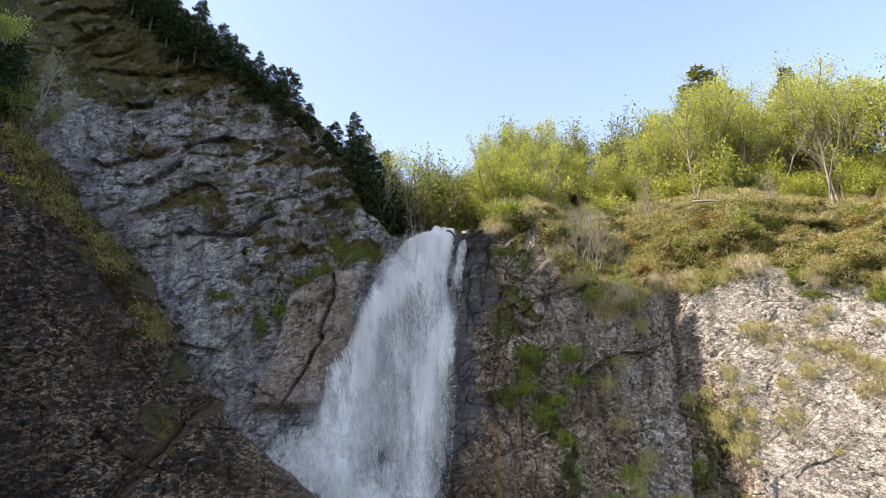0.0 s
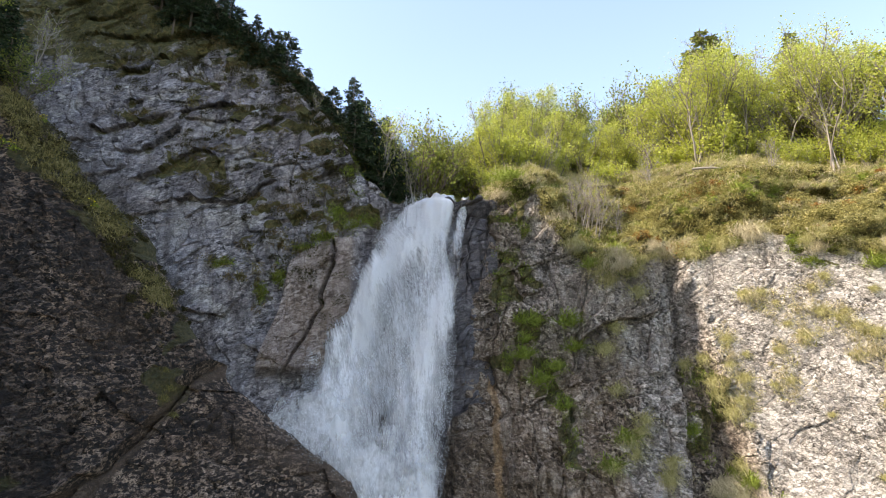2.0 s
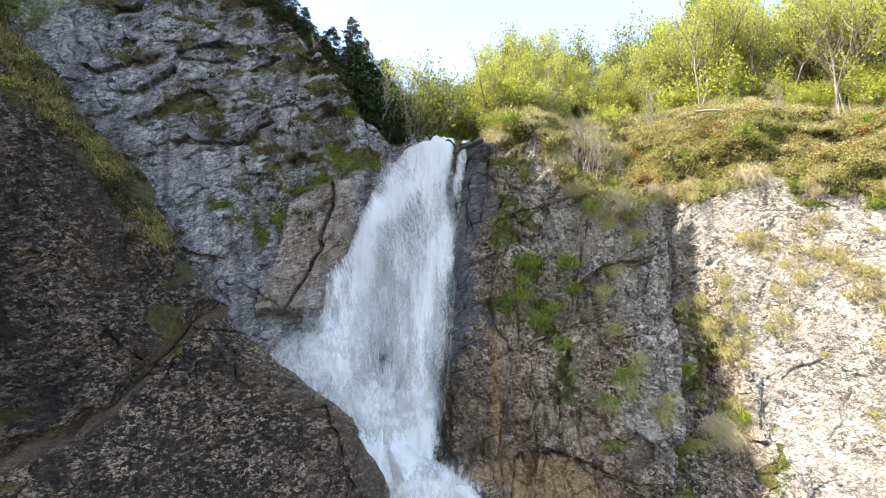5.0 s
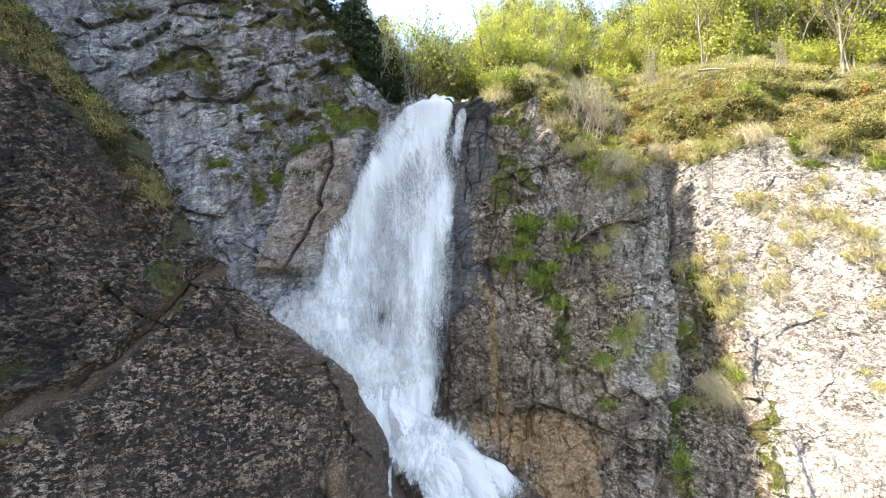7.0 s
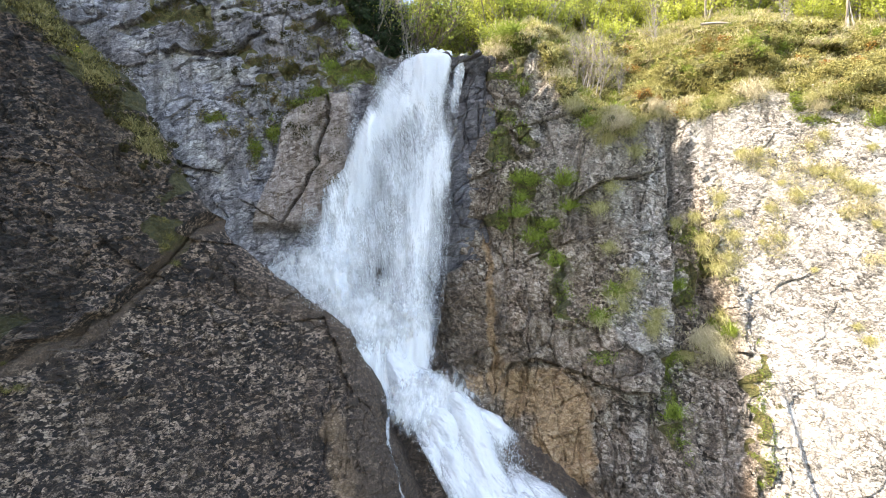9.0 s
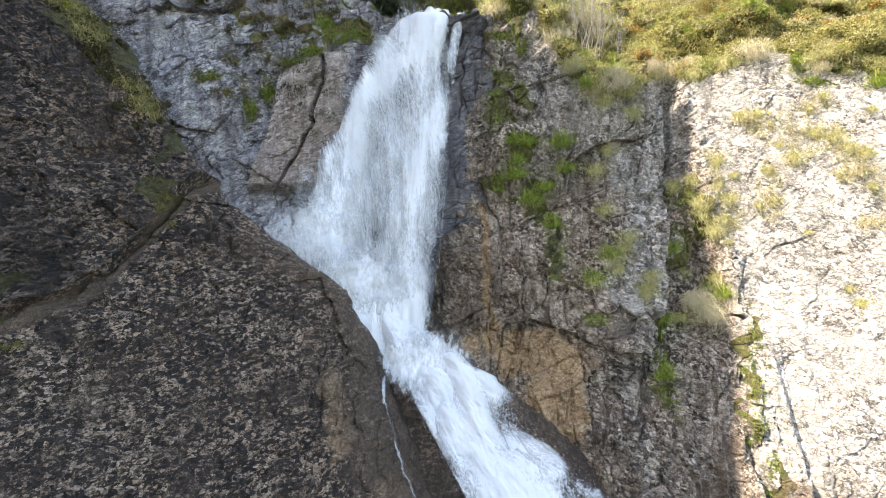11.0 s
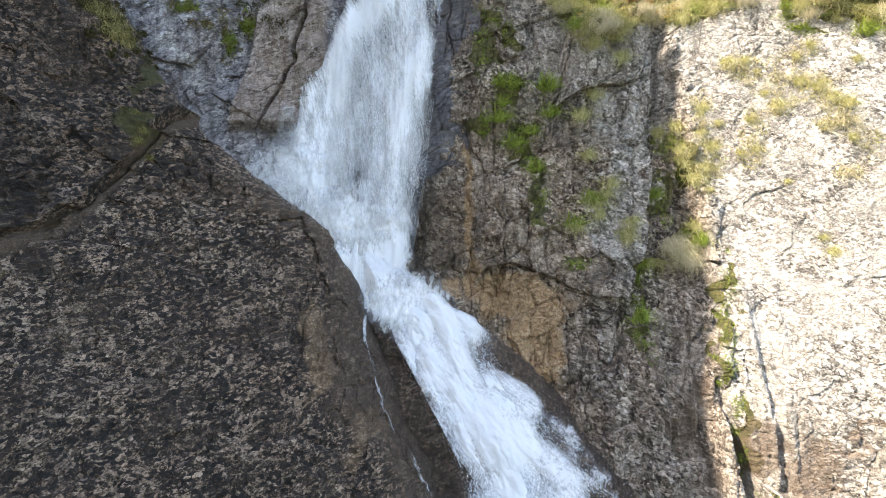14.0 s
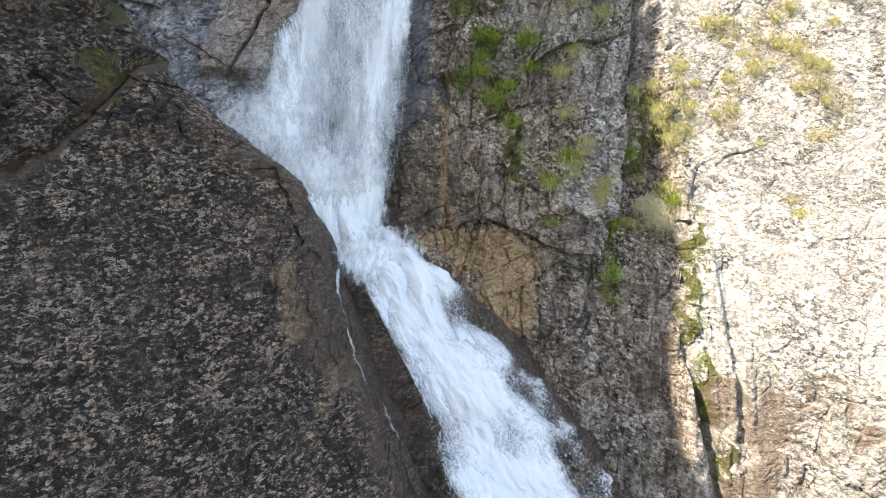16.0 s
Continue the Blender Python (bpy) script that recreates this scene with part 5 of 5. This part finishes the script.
# bushes on the head of the buttress
for kind, x, z, size in [("spruce_young", -14.2, 23.6, 0.9), ("spruce_young", -13.6, 22.6, 0.7), ("spruce_young", -14.8, 24.2, 1.0), ("willow", -13.2, 22.2, 0.5), ("spruce_young", -14.0, 22.8, 0.8)]:
    plant_at(kind, x, float(on_near(x, min(z, 24.4))[0]) + 0.3, z, size, rng.uniform(0, 6.28), group="bushes on the buttress")
plant_at("low", -13.15, 15.1, 24.6, 0.75, 0.5, group="bushes on the buttress")
plant_at("bare", -12.9, 16.9, 23.6, 0.75, 1.5, 0.1, group="bushes on the buttress")
plant_at("bare", -12.3, 17.3, 23.2, 0.6, 4.5, 0.1, group="bushes on the buttress")

# ---- small things on the ledges ----
px = np.linspace(0, 1, 7)
log = tube_mesh("fallen_branch", [(np.stack([-1.0 + 2.0 * px, 0 * px, 0.05 * np.sin(px * 5)], 1), 0.045 * (1.1 - 0.6 * px)), (np.array([[0.1, 0, 0.03], [0.4, 0, 0.25], [0.75, -0.05, 0.42]]), np.array([0.02, 0.014, 0.006])),
                                  (np.array([[-0.5, 0, 0.0], [-0.3, 0, 0.16], [0.0, -0.03, 0.3]]), np.array([0.016, 0.01, 0.005]))], 6)
log_thing = tagged(part("fallen_branch", log, BIRCH), "pale fallen branch lying across the brow", "branch")
y, z = slope_at(np.array([9.4]), np.array([0.25]))
log_thing.matrix_world = pose(9.9, float(y[0]) - 0.35, float(z[0]) + 0.35, 0, 3, -8)


def flower(x, z, seed):
    """A small cluster of yellow blossoms with leaves at the foot."""
    rng = np.random.default_rng(seed)
    y = float(on_near(x, z)[0])
    thing = tagged(new("flower_clump"), "clump of small yellow wild flowers on the buttress edge", "flower", "yellow flowers")
    thing.location = (x, y - 0.03, z)
    d = rng.normal(size=(26, 3)) * np.array([0.07, 0.05, 0.06]) + np.array([0, -0.1, 0.14])
    part("blossoms", leaf_mesh("blossoms", d, 0.035, rng, 1.1), YELLOW, thing)
    d = rng.normal(size=(60, 3)) * np.array([0.1, 0.05, 0.05]) + np.array([0, -0.05, 0.03])
    part("leaves", leaf_mesh("leaves", d, 0.045, rng, 2.0), GREEN_GRASS, thing)


for k, (x, z) in enumerate([(-12.39, 21.5), (-12.6, 20.2), (-12.4, 20.1), (-10.5, 18.77)]):
    flower(x, z, 300 + k)
rng = np.random.default_rng(66)
x = np.concatenate([[9.0, 9.5, 8.8, 14.6, 13.9, 7.3, 12.2, 3.6, 3.9], rng.uniform(4, 16, 26)])
z = np.concatenate([[20.75, 20.7, 20.3, 21.3, 20.9, 20.6, 19.4, 21.4, 21.3], grass_line(x[9:]) + (right_crest(x[9:]) - grass_line(x[9:])) * rng.uniform(0.05, 1, 26)])
z = np.minimum(z, right_crest(x) - 0.1)
heath("rusty_heath", x, on_right(x, z) - 0.02, z, rng.uniform(0.12, 0.32, len(x)), 63, RUST, "rust brown dry heath on the brow", 260)


# ---- spray: single drops and torn water, too many to count ----
def drops(name, at, size, label, seed):
    rng = np.random.default_rng(seed)
    n = len(at)
    corner = np.array([[1, 0, 0], [-0.5, 0.8, 0.2], [-0.5, -0.4, 0.8], [0, -0.3, -1.6]])
    s = size * rng.uniform(0.4, 1.5, (n, 1, 1))
    turn = rng.uniform(0, 6.28, n)
    c, si = np.cos(turn), np.sin(turn)
    v = np.stack([corner[None, :, 0] * c[:, None] - corner[None, :, 1] * si[:, None], corner[None, :, 0] * si[:, None] + corner[None, :, 1] * c[:, None], corner[None, :, 2] + 0 * c[:, None]], -1) * s
    v = (v + at[:, None]).reshape(-1, 3)
    i = np.arange(n)[:, None] * 4
    f = np.concatenate([i + np.array([[0, 1, 2]]), i + np.array([[0, 2, 3]]), i + np.array([[1, 3, 2]]), i + np.array([[0, 3, 1]])])
    return tagged(part(name, mesh_from(name, v, f, True), DROP), label, "water", kind="stuff")


DROP = plain_material("white_drops", (0.82, 0.86, 0.9), (0.9, 0.93, 0.95), 5, 0.3, 0.3)
rng = np.random.default_rng(77)
n = 60000
z = 8.6 + 11.8 * rng.uniform(0, 1, n) ** 1.1
u = rng.uniform(-0.04, 1.03, n)
x = fall_left(z) + (fall_right(z) - fall_left(z)) * u
y = 20.9 - 1.3 * (20.75 - z) / 12 - np.abs(rng.normal(size=n)) * 0.35
keep = smooth_noise(x * 1.2, z * 0.5, y * 0.4, 14) > -0.15
drops("fall_spray", np.stack([x, y, z], 1)[keep], 0.011, "white drops of spray in front of the fall", 1)
n = 22000
z = rng.uniform(1.8, 10.2, n)
u = np.clip(rng.normal(size=n) * 0.45, -1.02, 1.1)
x = stream_left(z) + (stream_right(z) - stream_left(z)) * (0.5 + 0.5 * u)
y = stream_bed(np.minimum(x, bed_edge(z) - 0.2), z) - 0.3 - np.abs(rng.normal(size=n)) * 0.22
drops("stream_spray", np.stack([x, y, z + np.abs(rng.normal(size=n)) * 0.15], 1), 0.01, "white drops leaping from the stream", 2)
n = 9000
x, z = -3.4 + rng.normal(size=n) * 0.9, 11.4 + np.abs(rng.normal(size=n)) * 0.9
drops("mist_spray", np.stack([x, 19.7 + rng.normal(size=n) * 0.3, z], 1), 0.008, "fine mist drops at the foot of the fall", 3)
